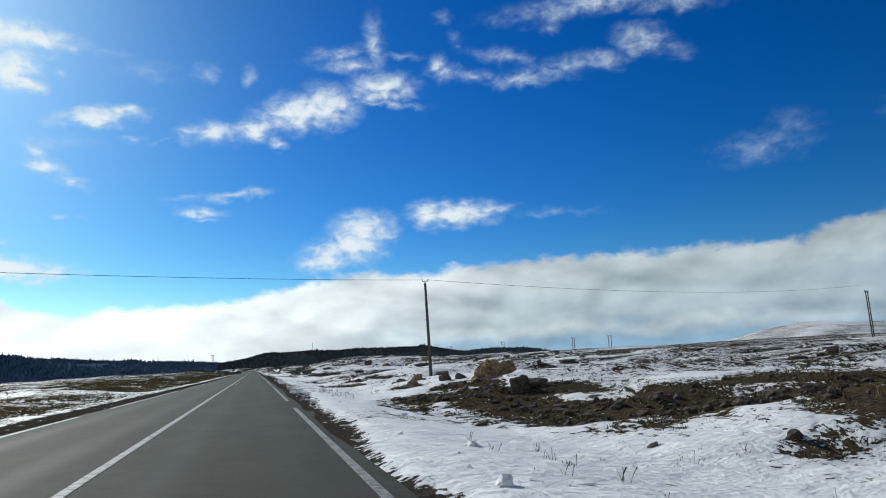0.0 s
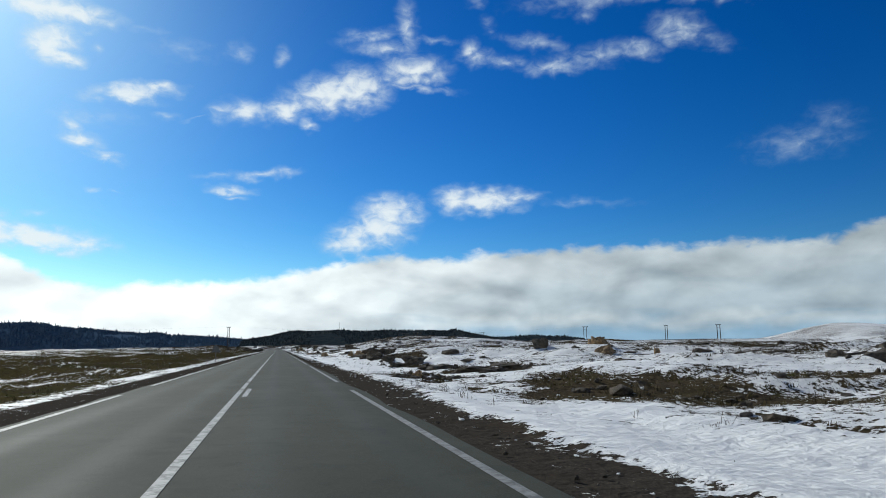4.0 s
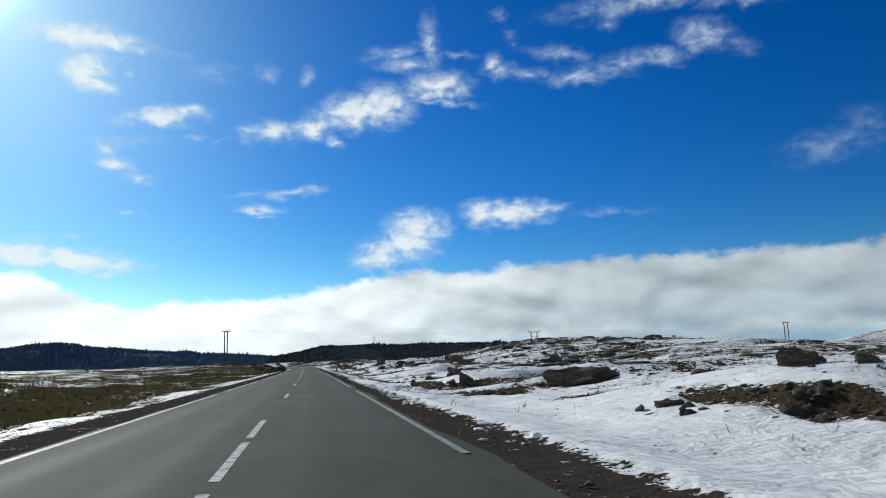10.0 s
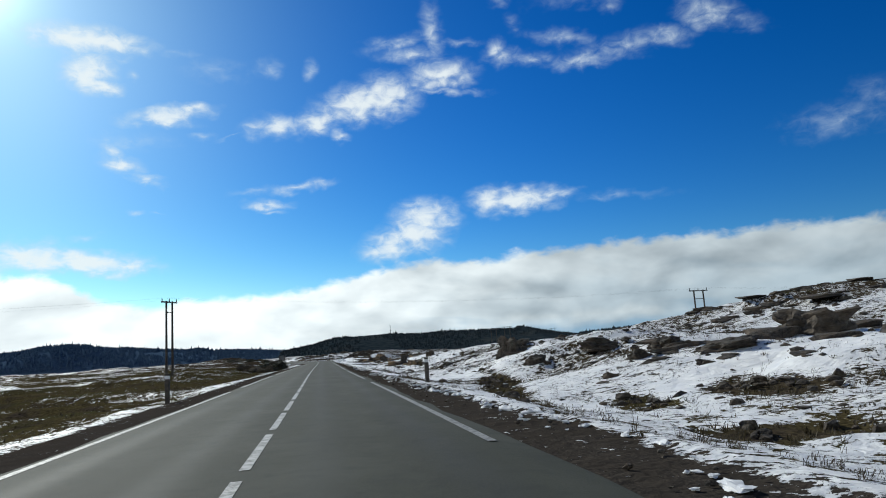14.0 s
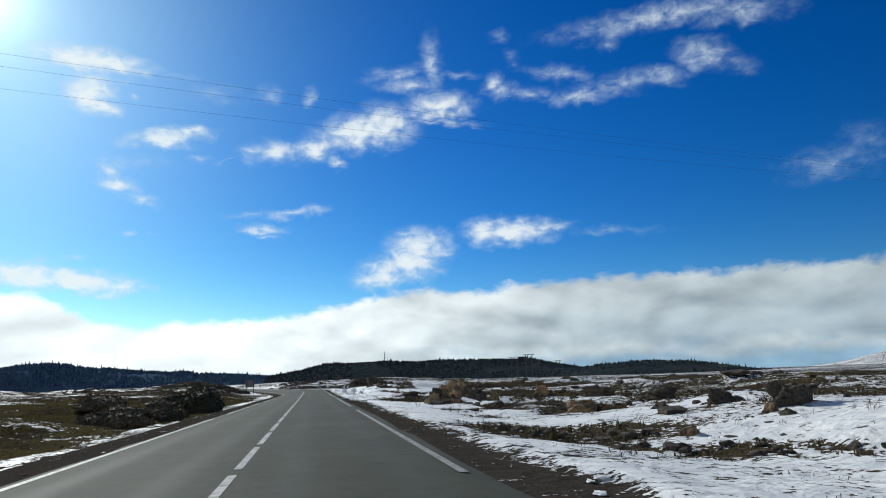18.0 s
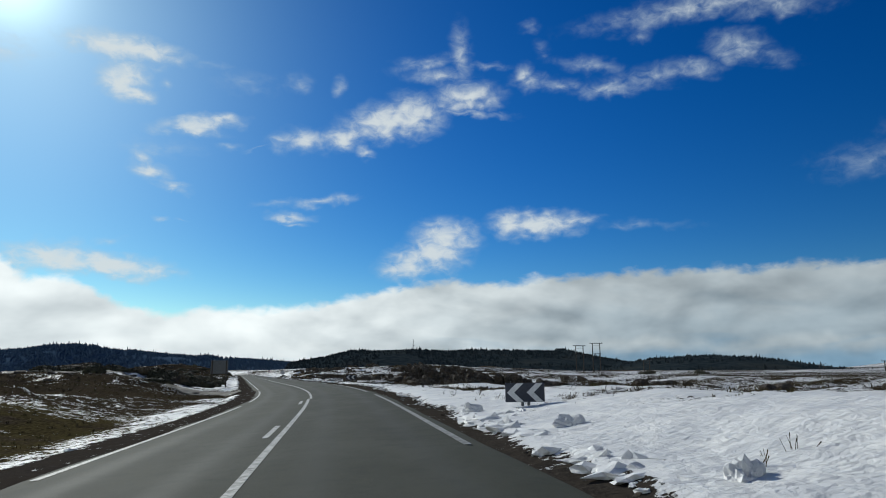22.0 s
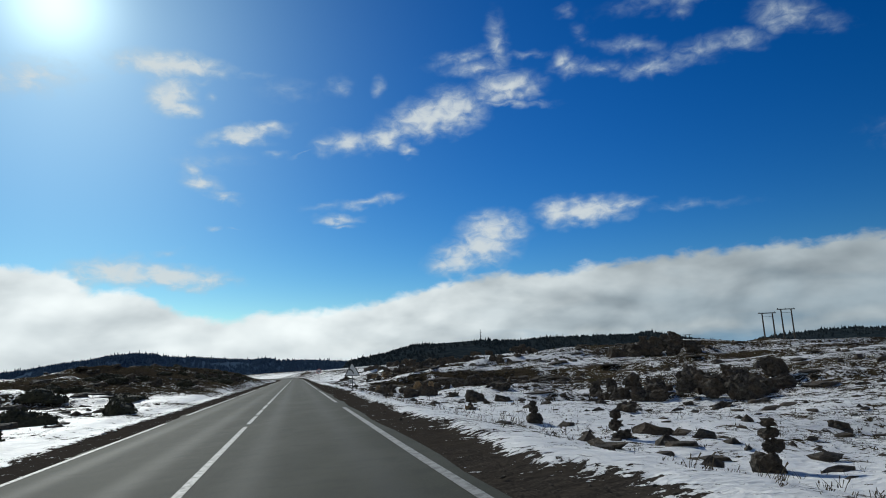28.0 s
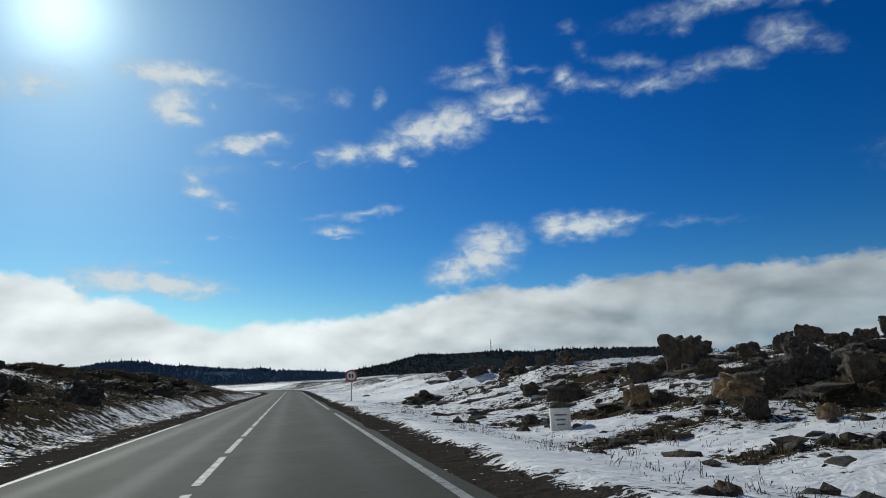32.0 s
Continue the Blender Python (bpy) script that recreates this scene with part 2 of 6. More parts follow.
for i, share in enumerate((.7, 1.02, .9)):
    wt.links.new(math_node(wt, "MULTIPLY_ADD", wide, share, tight), ring_rgb.inputs[i])
lowered = mix_rgb(wt, 1.0, lowered, ring_rgb.outputs[0], "ADD")
# the thin veil on the sun's side turns the blue paler and greener
veil = smooth(wt, az, 24, -26)
veil_rgb = wt.nodes.new("ShaderNodeCombineColor")
for i, share in enumerate((-.12, .0, -.13)):
    wt.links.new(math_node(wt, "MULTIPLY_ADD", veil, share, 1.0), veil_rgb.inputs[i])
lowered = mix_rgb(wt, 1.0, lowered, veil_rgb.outputs[0], "MULTIPLY")
bright = mix_rgb(wt, away, (10.6, 10.7, 10.7), (4.9, 5.3, 5.65))
cloud = mix_rgb(wt, grey, bright, (3.4, 4.2, 4.9))
cloud = mix_rgb(wt, fore, cloud, mix_rgb(wt, away, (9.0, 9.1, 9.1), (5.6, 6.0, 6.3)))
# over the horizon away from the sun the foot of the bank is blue-grey
band = math_node(wt, "MULTIPLY", smooth(wt, math_node(wt, "ADD", el, math_node(wt, "MULTIPLY", math_node(wt, "SUBTRACT", streak, .5), 5.0)), 2.6, .5), smooth(wt, az, -6, 24, .0, .8))
band = math_node(wt, "MULTIPLY", band, math_node(wt, "SUBTRACT", 1.0, math_node(wt, "MULTIPLY", fore, .6)))
cloud = mix_rgb(wt, band, cloud, (2.5, 4.1, 5.7))
lit = math_node(wt, "MULTIPLY_ADD", relief, smooth(wt, az, -20, 16, 1.0, 1.5), 1.0)
lit = math_node(wt, "MINIMUM", math_node(wt, "MAXIMUM", lit, .72), 1.2)
lit_rgb = wt.nodes.new("ShaderNodeCombineColor")
for i in range(3):
    wt.links.new(math_node(wt, "POWER", lit, 1.08 - .08 * i), lit_rgb.inputs[i])
cloud = mix_rgb(wt, 1.0, cloud, lit_rgb.outputs[0], "MULTIPLY")
puff_col = mix_rgb(wt, smooth(wt, puff, .1, 1.0), (6.2, 7.2, 8.0), (8.8, 8.9, 8.9))
col = mix_rgb(wt, math_node(wt, "MULTIPLY", puff, .92), lowered, puff_col)
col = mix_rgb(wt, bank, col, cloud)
bg = wt.nodes.new("ShaderNodeBackground")
bg.inputs["Strength"].default_value = 0.1
wt.links.new(col, bg.inputs["Color"])
out = wt.nodes.new("ShaderNodeOutputWorld")
wt.links.new(bg.outputs[0], out.inputs[0])

sun_data = bpy.data.lights.new("sun", "SUN")
sun_data.energy, sun_data.angle, sun_data.color = 4.6, radians(0.53), (1.0, 0.95, 0.87)
sun = new("sun", sun_data)
sun.matrix_world = look((0, 0, 0), (math.sin(radians(180 + SUN_AZ)) * math.cos(radians(SUN_EL)), math.cos(radians(180 + SUN_AZ)) * math.cos(radians(SUN_EL)),
                                    -math.sin(radians(SUN_EL))))
tagged(sun, "low winter sun", "sun", kind="structure")

# ---------------------------------------------------------------- materials


def material(name):
    m = bpy.data.materials.new(name)
    m.use_nodes = True
    t = m.node_tree
    return m, t, t.nodes["Principled BSDF"]


def bump(t, bsdf, height, strength, dist):
    n = t.nodes.new("ShaderNodeBump")
    n.inputs["Strength"].default_value, n.inputs["Distance"].default_value = strength, dist
    t.links.new(height, n.inputs["Height"])
    t.links.new(n.outputs[0], bsdf.inputs["Normal"])
    return n


def attr(t, name):
    n = t.nodes.new("ShaderNodeAttribute")
    n.attribute_name = name
    return n.outputs["Fac"]


def coords(t):
    return t.nodes.new("ShaderNodeTexCoord").outputs["Object"]


def plain(name, a, b, scale=4.0, rough=0.8, metal=0.0, bumps=0.0, dist=0.01):
    """A surface mottled between two colours."""
    m, t, s = material(name)
    c = coords(t)
    n1, n2 = noise_tex(t, c, scale, 6), noise_tex(t, c, scale * 9, 4)
    f = math_node(t, "MULTIPLY_ADD", n2, .4, math_node(t, "MULTIPLY", n1, .6))
    t.links.new(mix_rgb(t, smooth(t, f, .35, .65), a, b), s.inputs["Base Color"])
    s.inputs["Roughness"].default_value, s.inputs["Metallic"].default_value = rough, metal
    if bumps:
        bump(t, s, f, bumps, dist)
    return m


def asphalt_material():
    m, t, s = material("asphalt")
    c = coords(t)
    across = attr(t, "across")
    fine = noise_tex(t, c, 60, 4)
    mid = noise_tex(t, c, 2.2, 6)
    long = noise_tex(t, scaled(t, c, 1.1, .04, 1), 1.0, 5)
    base = mix_rgb(t, smooth(t, fine, .3, .7), (.036, .038, .029), (.059, .061, .046))
    base = mix_rgb(t, math_node(t, "MULTIPLY", smooth(t, long, .38, .68), .28), base, (.034, .035, .034))
    base = mix_rgb(t, math_node(t, "MULTIPLY", smooth(t, noise_tex(t, scaled(t, c, 1, .45, 1), .7, 6, .6), .42, .68), .5), base, (.07, .072, .058))
    base = mix_rgb(t, math_node(t, "MULTIPLY", smooth(t, mid, .48, .7), .4), base, (.028, .031, .027))
    # wheel tracks are polished, the lane of the way back is paler
    rel = math_node(t, "ABSOLUTE", math_node(t, "SUBTRACT", math_node(t, "ABSOLUTE", across), 1.55))
    track = smooth(t, math_node(t, "ABSOLUTE", math_node(t, "SUBTRACT", rel, .75)), .45, .0)
    base = mix_rgb(t, math_node(t, "MULTIPLY", track, .14), base, (.038, .038, .037))
    base = mix_rgb(t, math_node(t, "MULTIPLY", smooth(t, across, .2, -1.6), .32), base, (.076, .076, .06))
    t.links.new(base, s.inputs["Base Color"])
    t.links.new(math_node(t, "SUBTRACT", .84, math_node(t, "MULTIPLY", track, .08)), s.inputs["Roughness"])
    s.inputs["Specular IOR Level"].default_value = .06
    bump(t, s, fine, .35, .006)
    return m


def paint_material(name, clean, gone):
    m, t, s = material(name)
    c = coords(t)
    worn = noise_tex(t, c, 7, 8, .7)
    t.links.new(mix_rgb(t, smooth(t, worn, .42, .64), clean, gone), s.inputs["Base Color"])
    s.inputs["Roughness"].default_value = .7
    return m


def ground_material():
    m, t, s = material("moor ground with snow")
    c = coords(t)
    flat_c = scaled(t, c, 1, 1, .15)
    edge_n = noise_tex(t, flat_c, .8, 9, .68, .3)
    mid_n = noise_tex(t, flat_c, 2.4, 6, .66)
    speck = noise_tex(t, flat_c, 7.0, 5, .7)
    depth = attr(t, "snow")
    # thin snow is pierced by turf and stones, deep drifts are whole
    thin = smooth(t, depth, .7, 1.15, 1.0, .28)
    pierced = math_node(t, "ADD", math_node(t, "MULTIPLY", math_node(t, "SUBTRACT", mid_n, .5), 1.9), math_node(t, "MULTIPLY", math_node(t, "SUBTRACT", speck, .5), 2.3))
    snow = math_node(t, "ADD", depth, math_node(t, "MULTIPLY_ADD", pierced, thin, math_node(t, "MULTIPLY", math_node(t, "SUBTRACT", edge_n, .5), 1.6)))
    cover = smooth(t, snow, .47, .54)
    soil_n, soil_f = noise_tex(t, c, .55, 7, .65), noise_tex(t, c, 9, 7, .7)
    pebble = t.nodes.new("ShaderNodeTexVoronoi")
    pebble.inputs["Scale"].default_value = 26
    t.links.new(c, pebble.inputs["Vector"])
    soil = mix_rgb(t, smooth(t, soil_f, .35, .68), (.022, .018, .014), (.085, .066, .048))
    soil = mix_rgb(t, math_node(t, "MULTIPLY", smooth(t, soil_n, .5, .7), .6), soil, (.055, .037, .024))
    grass = mix_rgb(t, smooth(t, soil_f, .3, .7), (.026, .022, .011), (.1, .08, .036))
    green = mix_rgb(t, smooth(t, noise_tex(t, c, .12, 4), .5, .66), grass, (.05, .047, .02))
    soil = mix_rgb(t, math_node(t, "MULTIPLY", attr(t, "grass"), smooth(t, soil_n, .3, .55)), soil, green)
    grit = mix_rgb(t, smooth(t, pebble.outputs["Distance"], .15, .6), (.076, .064, .053), (.04, .035, .03))
    grit = mix_rgb(t, smooth(t, noise_tex(t, c, 1.3, 5, .6), .35, .7), grit, (.046, .039, .032))
    soil = mix_rgb(t, attr(t, "grit"), soil, grit)
    white = mix_rgb(t, smooth(t, noise_tex(t, c, 1.4, 6), .35, .7), (.68, .68, .68), (.83, .82, .79))
    white = mix_rgb(t, math_node(t, "MULTIPLY", smooth(t, speck, .62, .74), math_node(t, "MULTIPLY", thin, .5)), white, (.3, .27, .23))
    t.links.new(mix_rgb(t, cover, soil, white), s.inputs["Base Color"])
    t.links.new(math_node(t, "MULTIPLY_ADD", cover, -.3, .92), s.inputs["Roughness"])
    t.links.new(math_node(t, "MULTIPLY", cover, .18), s.inputs["Specular IOR Level"])
    crust, rime = noise_tex(t, c, 3.2, 7, .62), noise_tex(t, c, 11, 4, .6)
    lie = math_node(t, "MULTIPLY_ADD", crust, .85, math_node(t, "MULTIPLY_ADD", noise_tex(t, c, .8, 4, .55), 1.7, math_node(t, "MULTIPLY", rime, .28)))
    h = math_node(t, "MULTIPLY_ADD", cover, 1.0, math_node(t, "MULTIPLY_ADD", soil_f, .3, lie))
    bump(t, s, h, .8, .1)
    return m


def rock_material(name, dark, mid, warm, warm_amount):
    m, t, s = material(name)
    c = coords(t)
    info = t.nodes.new("ShaderNodeObjectInfo")
    shift = t.nodes.new("ShaderNodeVectorMath")
    shift.operation = "ADD"
    t.links.new(c, shift.inputs[0])
    t.links.new(scaled(t, info.outputs["Location"], .37, .37, .37), shift.inputs[1])
    v = shift.outputs[0]
    n1, n2, n3 = noise_tex(t, v, 1.4, 7, .65), noise_tex(t, v, 7, 7, .7), noise_tex(t, v, 2.6, 5)
    col = mix_rgb(t, smooth(t, n2, .3, .7), dark, mid)
    col = mix_rgb(t, math_node(t, "MULTIPLY", smooth(t, n1, .42, .62), warm_amount), col, warm)
    col = mix_rgb(t, math_node(t, "MULTIPLY", smooth(t, n3, .6, .7), .5), col, (.17, .17, .14))
    cell = t.nodes.new("ShaderNodeTexVoronoi")
    cell.feature = "DISTANCE_TO_EDGE"
    cell.inputs["Scale"].default_value = 2.4
    bent = t.nodes.new("ShaderNodeVectorMath")
    bent.operation = "MULTIPLY_ADD"
    wob = t.nodes.new("ShaderNodeTexNoise")
    wob.inputs["Scale"].default_value, wob.inputs["Detail"].default_value = 3.0, 4
    t.links.new(v, wob.inputs["Vector"])
    t.links.new(wob.outputs["Color"], bent.inputs[0])
    bent.inputs[1].default_value = (.5, .5, .5)
    t.links.new(scaled(t, v, 1, 1, 1.7), bent.inputs[2])
    t.links.new(bent.outputs[0], cell.inputs["Vector"])
    crack = smooth(t, cell.outputs["Distance"], .0, .05)
    col = mix_rgb(t, math_node(t, "MULTIPLY_ADD", crack, -.22, .22), col, (.018, .015, .012))
    t.links.new(col, s.inputs["Base Color"])
    s.inputs["Roughness"].default_value = .9
    s.inputs["Specular IOR Level"].default_value = .2
    h = math_node(t, "ADD", math_node(t, "MULTIPLY", crack, .2), math_node(t, "ADD", n1, math_node(t, "MULTIPLY", n2, .9)))
    bump(t, s, h, 1.0, .14)
    return m


def snow_material():
    m, t, s = material("old granular snow")
    c = coords(t)
    n1, n2 = noise_tex(t, c, 2, 6), noise_tex(t, c, 14, 6, .7)
    col = mix_rgb(t, smooth(t, n1, .35, .7), (.68, .68, .69), (.83, .82, .79))
    col = mix_rgb(t, math_node(t, "MULTIPLY", smooth(t, n2, .62, .78), .4), col, (.3, .27, .23))
    t.links.new(col, s.inputs["Base Color"])
    s.inputs["Roughness"].default_value = .65
    s.inputs["Subsurface Weight"].default_value = .0
    bump(t, s, n2, .6, .03)
    return m


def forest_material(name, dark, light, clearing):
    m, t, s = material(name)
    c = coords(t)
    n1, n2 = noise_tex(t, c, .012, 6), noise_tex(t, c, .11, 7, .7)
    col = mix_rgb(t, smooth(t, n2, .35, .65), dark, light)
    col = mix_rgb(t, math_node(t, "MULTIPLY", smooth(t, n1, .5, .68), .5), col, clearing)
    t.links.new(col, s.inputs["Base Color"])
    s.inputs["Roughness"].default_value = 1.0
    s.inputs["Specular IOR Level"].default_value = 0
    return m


# the far forest's colours are blued and lightened to stand in for distance haze
ASPHALT, PAINT, GROUND, SNOW, HAZED_FOREST = asphalt_material(), paint_material("worn road paint", (.29, .29, .275), (.085, .086, .078)), ground_material(), snow_material(), forest_material("far conifer forest tinted with haze", (.045, .078, .125), (.075, .115, .17), (.07, .1, .14))
PINEWOOD = forest_material("dark pine wood", (.016, .024, .03), (.036, .046, .05), (.05, .054, .05))
PAINT_DIRTY = paint_material("dirty road paint", (.2, .2, .188), (.07, .071, .064))
ROCK = rock_material("dark lichened rock", (.03, .027, .023), (.115, .1, .083), (.15, .105, .066), .4)
ROCK_WARM = rock_material("rusty limestone", (.08, .06, .04), (.34, .25, .16), (.48, .31, .15), .6)
HEATH = plain("brown heath twigs", (.045, .036, .025), (.12, .092, .055), 2, .95)
TIMBER = plain("tarred timber", (.03, .026, .022), (.085, .072, .06), 6, .85, 0, .4)
STEEL = plain("galvanised steel", (.2, .21, .22), (.34, .35, .36), 20, .5, .7)
DARK_STEEL = plain("dull grey steel", (.09, .095, .1), (.17, .175, .18), 20, .6, .5)
WHITE_SHEET = plain("weathered white sheet", (.52, .53, .54), (.68, .69, .7), 9, .5)
BLUE_BLACK = plain("dark blue sign sheet", (.012, .016, .03), (.025, .03, .05), 9, .45)
RED_SHEET = plain("faded red sheet", (.3, .03, .03), (.45, .06, .05), 9, .5)
BLACK_SHEET = plain("black sign film", (.012, .012, .014), (.03, .03, .033), 9, .5)
TWIG = plain("dry stalks", (.045, .035, .022), (.13, .1, .06), 5, .95)


def tuft_material():
    m, t, s = material("dead moor grass")
    isle = t.nodes.new("ShaderNodeNewGeometry").outputs["Random Per Island"]
    n = noise_tex(t, coords(t), .35, 4)
    col = mix_rgb(t, isle, (.03, .024, .014), (.13, .1, .05))
    col = mix_rgb(t, math_node(t, "MULTIPLY", smooth(t, n, .5, .62), .7), col, (.075, .075, .022))
    t.links.new(col, s.inputs["Base Color"])
    s.inputs["Roughness"].default_value = .95
    s.inputs["Specular IOR Level"].default_value = .15
    return m


TUFT = tuft_material()
SCRUB = plain("dark evergreen scrub", (.02, .021, .013), (.062, .058, .032), 2, .95)
WIRE = plain("weathered wire", (.03, .03, .03), (.06, .06, .06), 3, .6)
CONCRETE = plain("painted stone", (.5, .5, .48), (.7, .69, .66), 6, .85, 0, .3)
DIRT = plain("packed pale dirt", (.085, .076, .062), (.15, .135, .11), 1.2, .95, 0, .5, .03)
HOUSE_WALL = plain("far grey masonry", (.1, .1, .1), (.18, .17, .16), .5, .9)

# ---------------------------------------------------------------- plan


def lattice(ix, iy, seed):
    h = np.sin(ix * 127.1 + iy * 311.7 + seed * 74.7) * 43758.5453
    return h - np.floor(h)


def value_noise(x, y, seed=0):
    ix, iy = np.floor(x), np.floor(y)
    fx, fy = x - ix, y - iy
    fx, fy = fx * fx * (3 - 2 * fx), fy * fy * (3 - 2 * fy)
    a, b = lattice(ix, iy, seed), lattice(ix + 1, iy, seed)
    c, d = lattice(ix, iy + 1, seed), lattice(ix + 1, iy + 1, seed)
    return (a * (1 - fx) + b * fx) * (1 - fy) + (c * (1 - fx) + d * fx) * fy


def fbm(x, y, octaves=4, seed=0):
    total, amp, norm = 0.0, 1.0, 0.0
    for k in range(octaves):
        total = total + amp * value_noise(x * 2 ** k + 13.7 * k, y * 2 ** k - 7.3 * k, seed + k)
        norm, amp = norm + amp, amp * .5
    return total / norm


def step(a, b, x):
    q = np.clip((x - a) / (b - a), 0, 1)
    return q * q * (3 - 2 * q)


# the road's centre line: straight, a bend of 8 degrees to the left, straight, and a second bend far ahead
_ys = np.arange(-900.0, 4600.0, 2.0)
_head = radians(7.85) * step(452, 506, _ys) + radians(24) * step(745, 900, _ys) - radians(20) * step(1000, 1300, _ys)
_xs = np.cumsum(-np.tan(_head) * 2.0)
_xs = _xs - np.interp(0.0, _ys, _xs) - 1.25 - .2 * step(290, 345, _ys)
HALF = 3.0
# crossfall of the road in hundredths, upwards to the right, by distance along it
CROSSFALL = [(10, -3.7), (30, -2.6), (50, -1.9), (101, -0.7), (131, -0.5), (171, -1.3), (191, -1.5), (211, -1.3), (250, -0.2), (290, -0.1), (339, -0.1), (368, 0.9), (387, 1.8), (407, 3.0), (426, 4.2), (445, 5.5), (464, 7.1), (483, 8.4), (502, 8.0), (548, 5.9), (558, 3.8), (577, 2.8), (614, 2.2), (632, 2.4)]


def banked(u, y):
    return np.interp(y, [r[0] for r in CROSSFALL], [r[1] for r in CROSSFALL]) / 100 * u


def centre(y):
    return np.interp(y, _ys, _xs)


# heights of the ground beside the road, by distance along it: at 8, 20, 50 and 120 m to the right and to the left
RIGHT_Z = [(-60, -.5, -.5, -.3, -.5), (60, -.5, -.5, -.3, -.5), (110, -.3, -.1, .2, -.1), (165, -.1, .2, .4, .1), (200, -.5, -.5, .1, -.2), (255, -.6, -.3, .6, -.2),
           (285, -.6, .2, 1.9, .6), (310, -.6, .9, 3.3, 1.6), (335, -.6, 1.2, 4.0, 1.8), (362, -.4, .3, 1.4, 1), (395, -.4, -.4, 0, 0), (412, -.1, -.4, -.4, -.4), (428, .4, -.2, -.5, -.5),
           (450, .1, -.3, -.5, -.4), (490, -.6, -.9, -.6, -1.2), (560, -.7, -1.1, -.6, -1.6), (600, -.6, -.8, -.2, -2.4), (640, -.6, 1.2, 2.4, -.4), (700, -.3, 1.3, 2.2, -.8)]
LEFT_Z = [(-60, -.5, -.9, -1.0, -1.1), (330, -.5, -.9, -1.0, -1.1), (405, -.5, -.6, -.6, -.5), (470, -.3, -.4, 0, .3), (500, -.2, .2, .5, .6), (520, .0, 1.0, 1.4, 1.2),
          (548, .0, .7, .8, .6), (570, .0, .2, .2, .2), (590, .05, .2, .1, .0), (612, .4, 1.5, .3, .0), (640, 1.1, 3.2, .7, .0), (690, 1.1, 3.4, 1.4, .4), (735, .7, 2.8, 2.0, 1.0), (775, .1, .8, 1.2, 1.2), (820, -.2, 0, .5, 1)]
RIGHT_S = [(-60, .95, .5, .4, .36), (0, .98, .55, .44, .38), (55, .84, .58, .48, .4), (95, .86, .6, .48, .4), (115, .84, .6, .44, .38), (165, 1.0, .8, .42, .3), (200, 1.1, .86, .42, .3),
           (240, .85, .66, .42, .3), (265, .72, .64, .52, .34), (300, .66, .64, .5, .34), (340, .76, .54, .44, .42), (390, .92, .46, .38, .4), (412, 1.1, .3, .28, .36), (430, 1.2, .28, .22, .34), (462, 1.1, .34, .28, .36),
           (485, .7, .4, .4, .42), (510, .48, .34, .4, .42), (528, .66, .5, .48, .46), (560, .8, .66, .56, .48), (592, .76, .46, .42, .4), (612, .76, .44, .38, .36), (625, .82, .52, .42, .4), (645, .8, .58, .46, .42), (800, .6, .5, .46, .44)]
LEFT_S = [(-60, .66, .3, .36, .4), (60, .64, .34, .38, .4), (120, .62, .0, .18, .3), (200, .6, -.08, .12, .26), (260, .56, .08, .16, .26), (380, .58, .16, .18, .28),
          (440, .66, .0, .24, .36), (500, .52, .22, .3, .36), (560, .85, .7, .62, .5), (598, .74, .56, .55, .5), (611, .5, .12, .4, .4), (700, .46, -.1, .12, .24), (800, .6, .4, .42, .42)]
SNOW_EDGE = [(-60, 3.5), (10, 3.55), (48, 4.5), (110, 4.75), (150, 4.5), (170, 4.4), (212, 4.6), (247, 4.05), (260, 4.2), (286, 4.75), (330, 4.7), (350, 4.65), (368, 4.3),
             (388, 4.2), (404, 4.3), (412, 3.8), (425, 3.8), (450, 4.0), (462, 4.3), (500, 4.1), (540, 4.5), (576, 4.35), (600, 4.9), (616, 4.8), (626, 4.2), (660, 4.2), (800, 4.6)]
# bare patches in the snow: x, y, half width, half length
BARE = [(5.9, 403.6, 3.0, 2.0, 0), (8.2, 405.6, 2.6, 2.0, 0), (9.0, 128, 1.6, 5, 0), (10, 150, 2, 5, 0), (9.5, 100, 2.5, 6, 0), (13, 411, 6, 5, 0), (17, 455, 9, 10, 0), (-8, 613, 2.5, 4, 0), (-7, 640, 5, 3, 0),
        (16, 80, 6, 6, 0), (11.5, 225.5, 2.6, .6, 0), (20, 240, 12, 2, 0), (10.5, 26, 3.5, 3.5, 0), (-8.8, 501, 4.2, 7.0, 0), (-9, 405, 4, 6, 0)]
# bare strips of brown grass and rock: middle, half length, half width, bearing of the length
BARE_A = [(9.3, 18.4, 5.9, 2.7, -82), (12.6, 14.1, 3.5, 2.4, -99), (9.2, 8.8, 0.5, 0.5, -8), (18.0, 19.2, 2.6, 1.3, -38), (10.5, 28.3, 3.3, 1.9, -65),
          (6.6, 52.1, 1.8, 0.7, -51), (7.6, 49.5, 1.0, 0.5, -51), (9.2, 61.0, 2.7, 1.6, -85), (10.5, 53.2, 1.8, 0.5, -55), (8.0, 53.8, 1.4, 0.5, -65),
          (21.8, 84.6, 13.0, 0.9, -85), (6.8, 67.4, 1.4, 1.0, -69), (9.6, 122.4, 3.5, 1.3, -85), (6.3, 114.4, 2.2, 0.9, -89), (9.6, 114.6, 1.0, 1.0, -54),
          (11.8, 115.7, 2.8, 2.3, -85), (10.5, 112.6, 0.9, 0.8, -70), (6.6, 110.4, 1.9, 0.9, -34), (6.0, 107.8, 0.7, 0.6, 2), (10.6, 142.5, 2.4, 1.3, -73)]
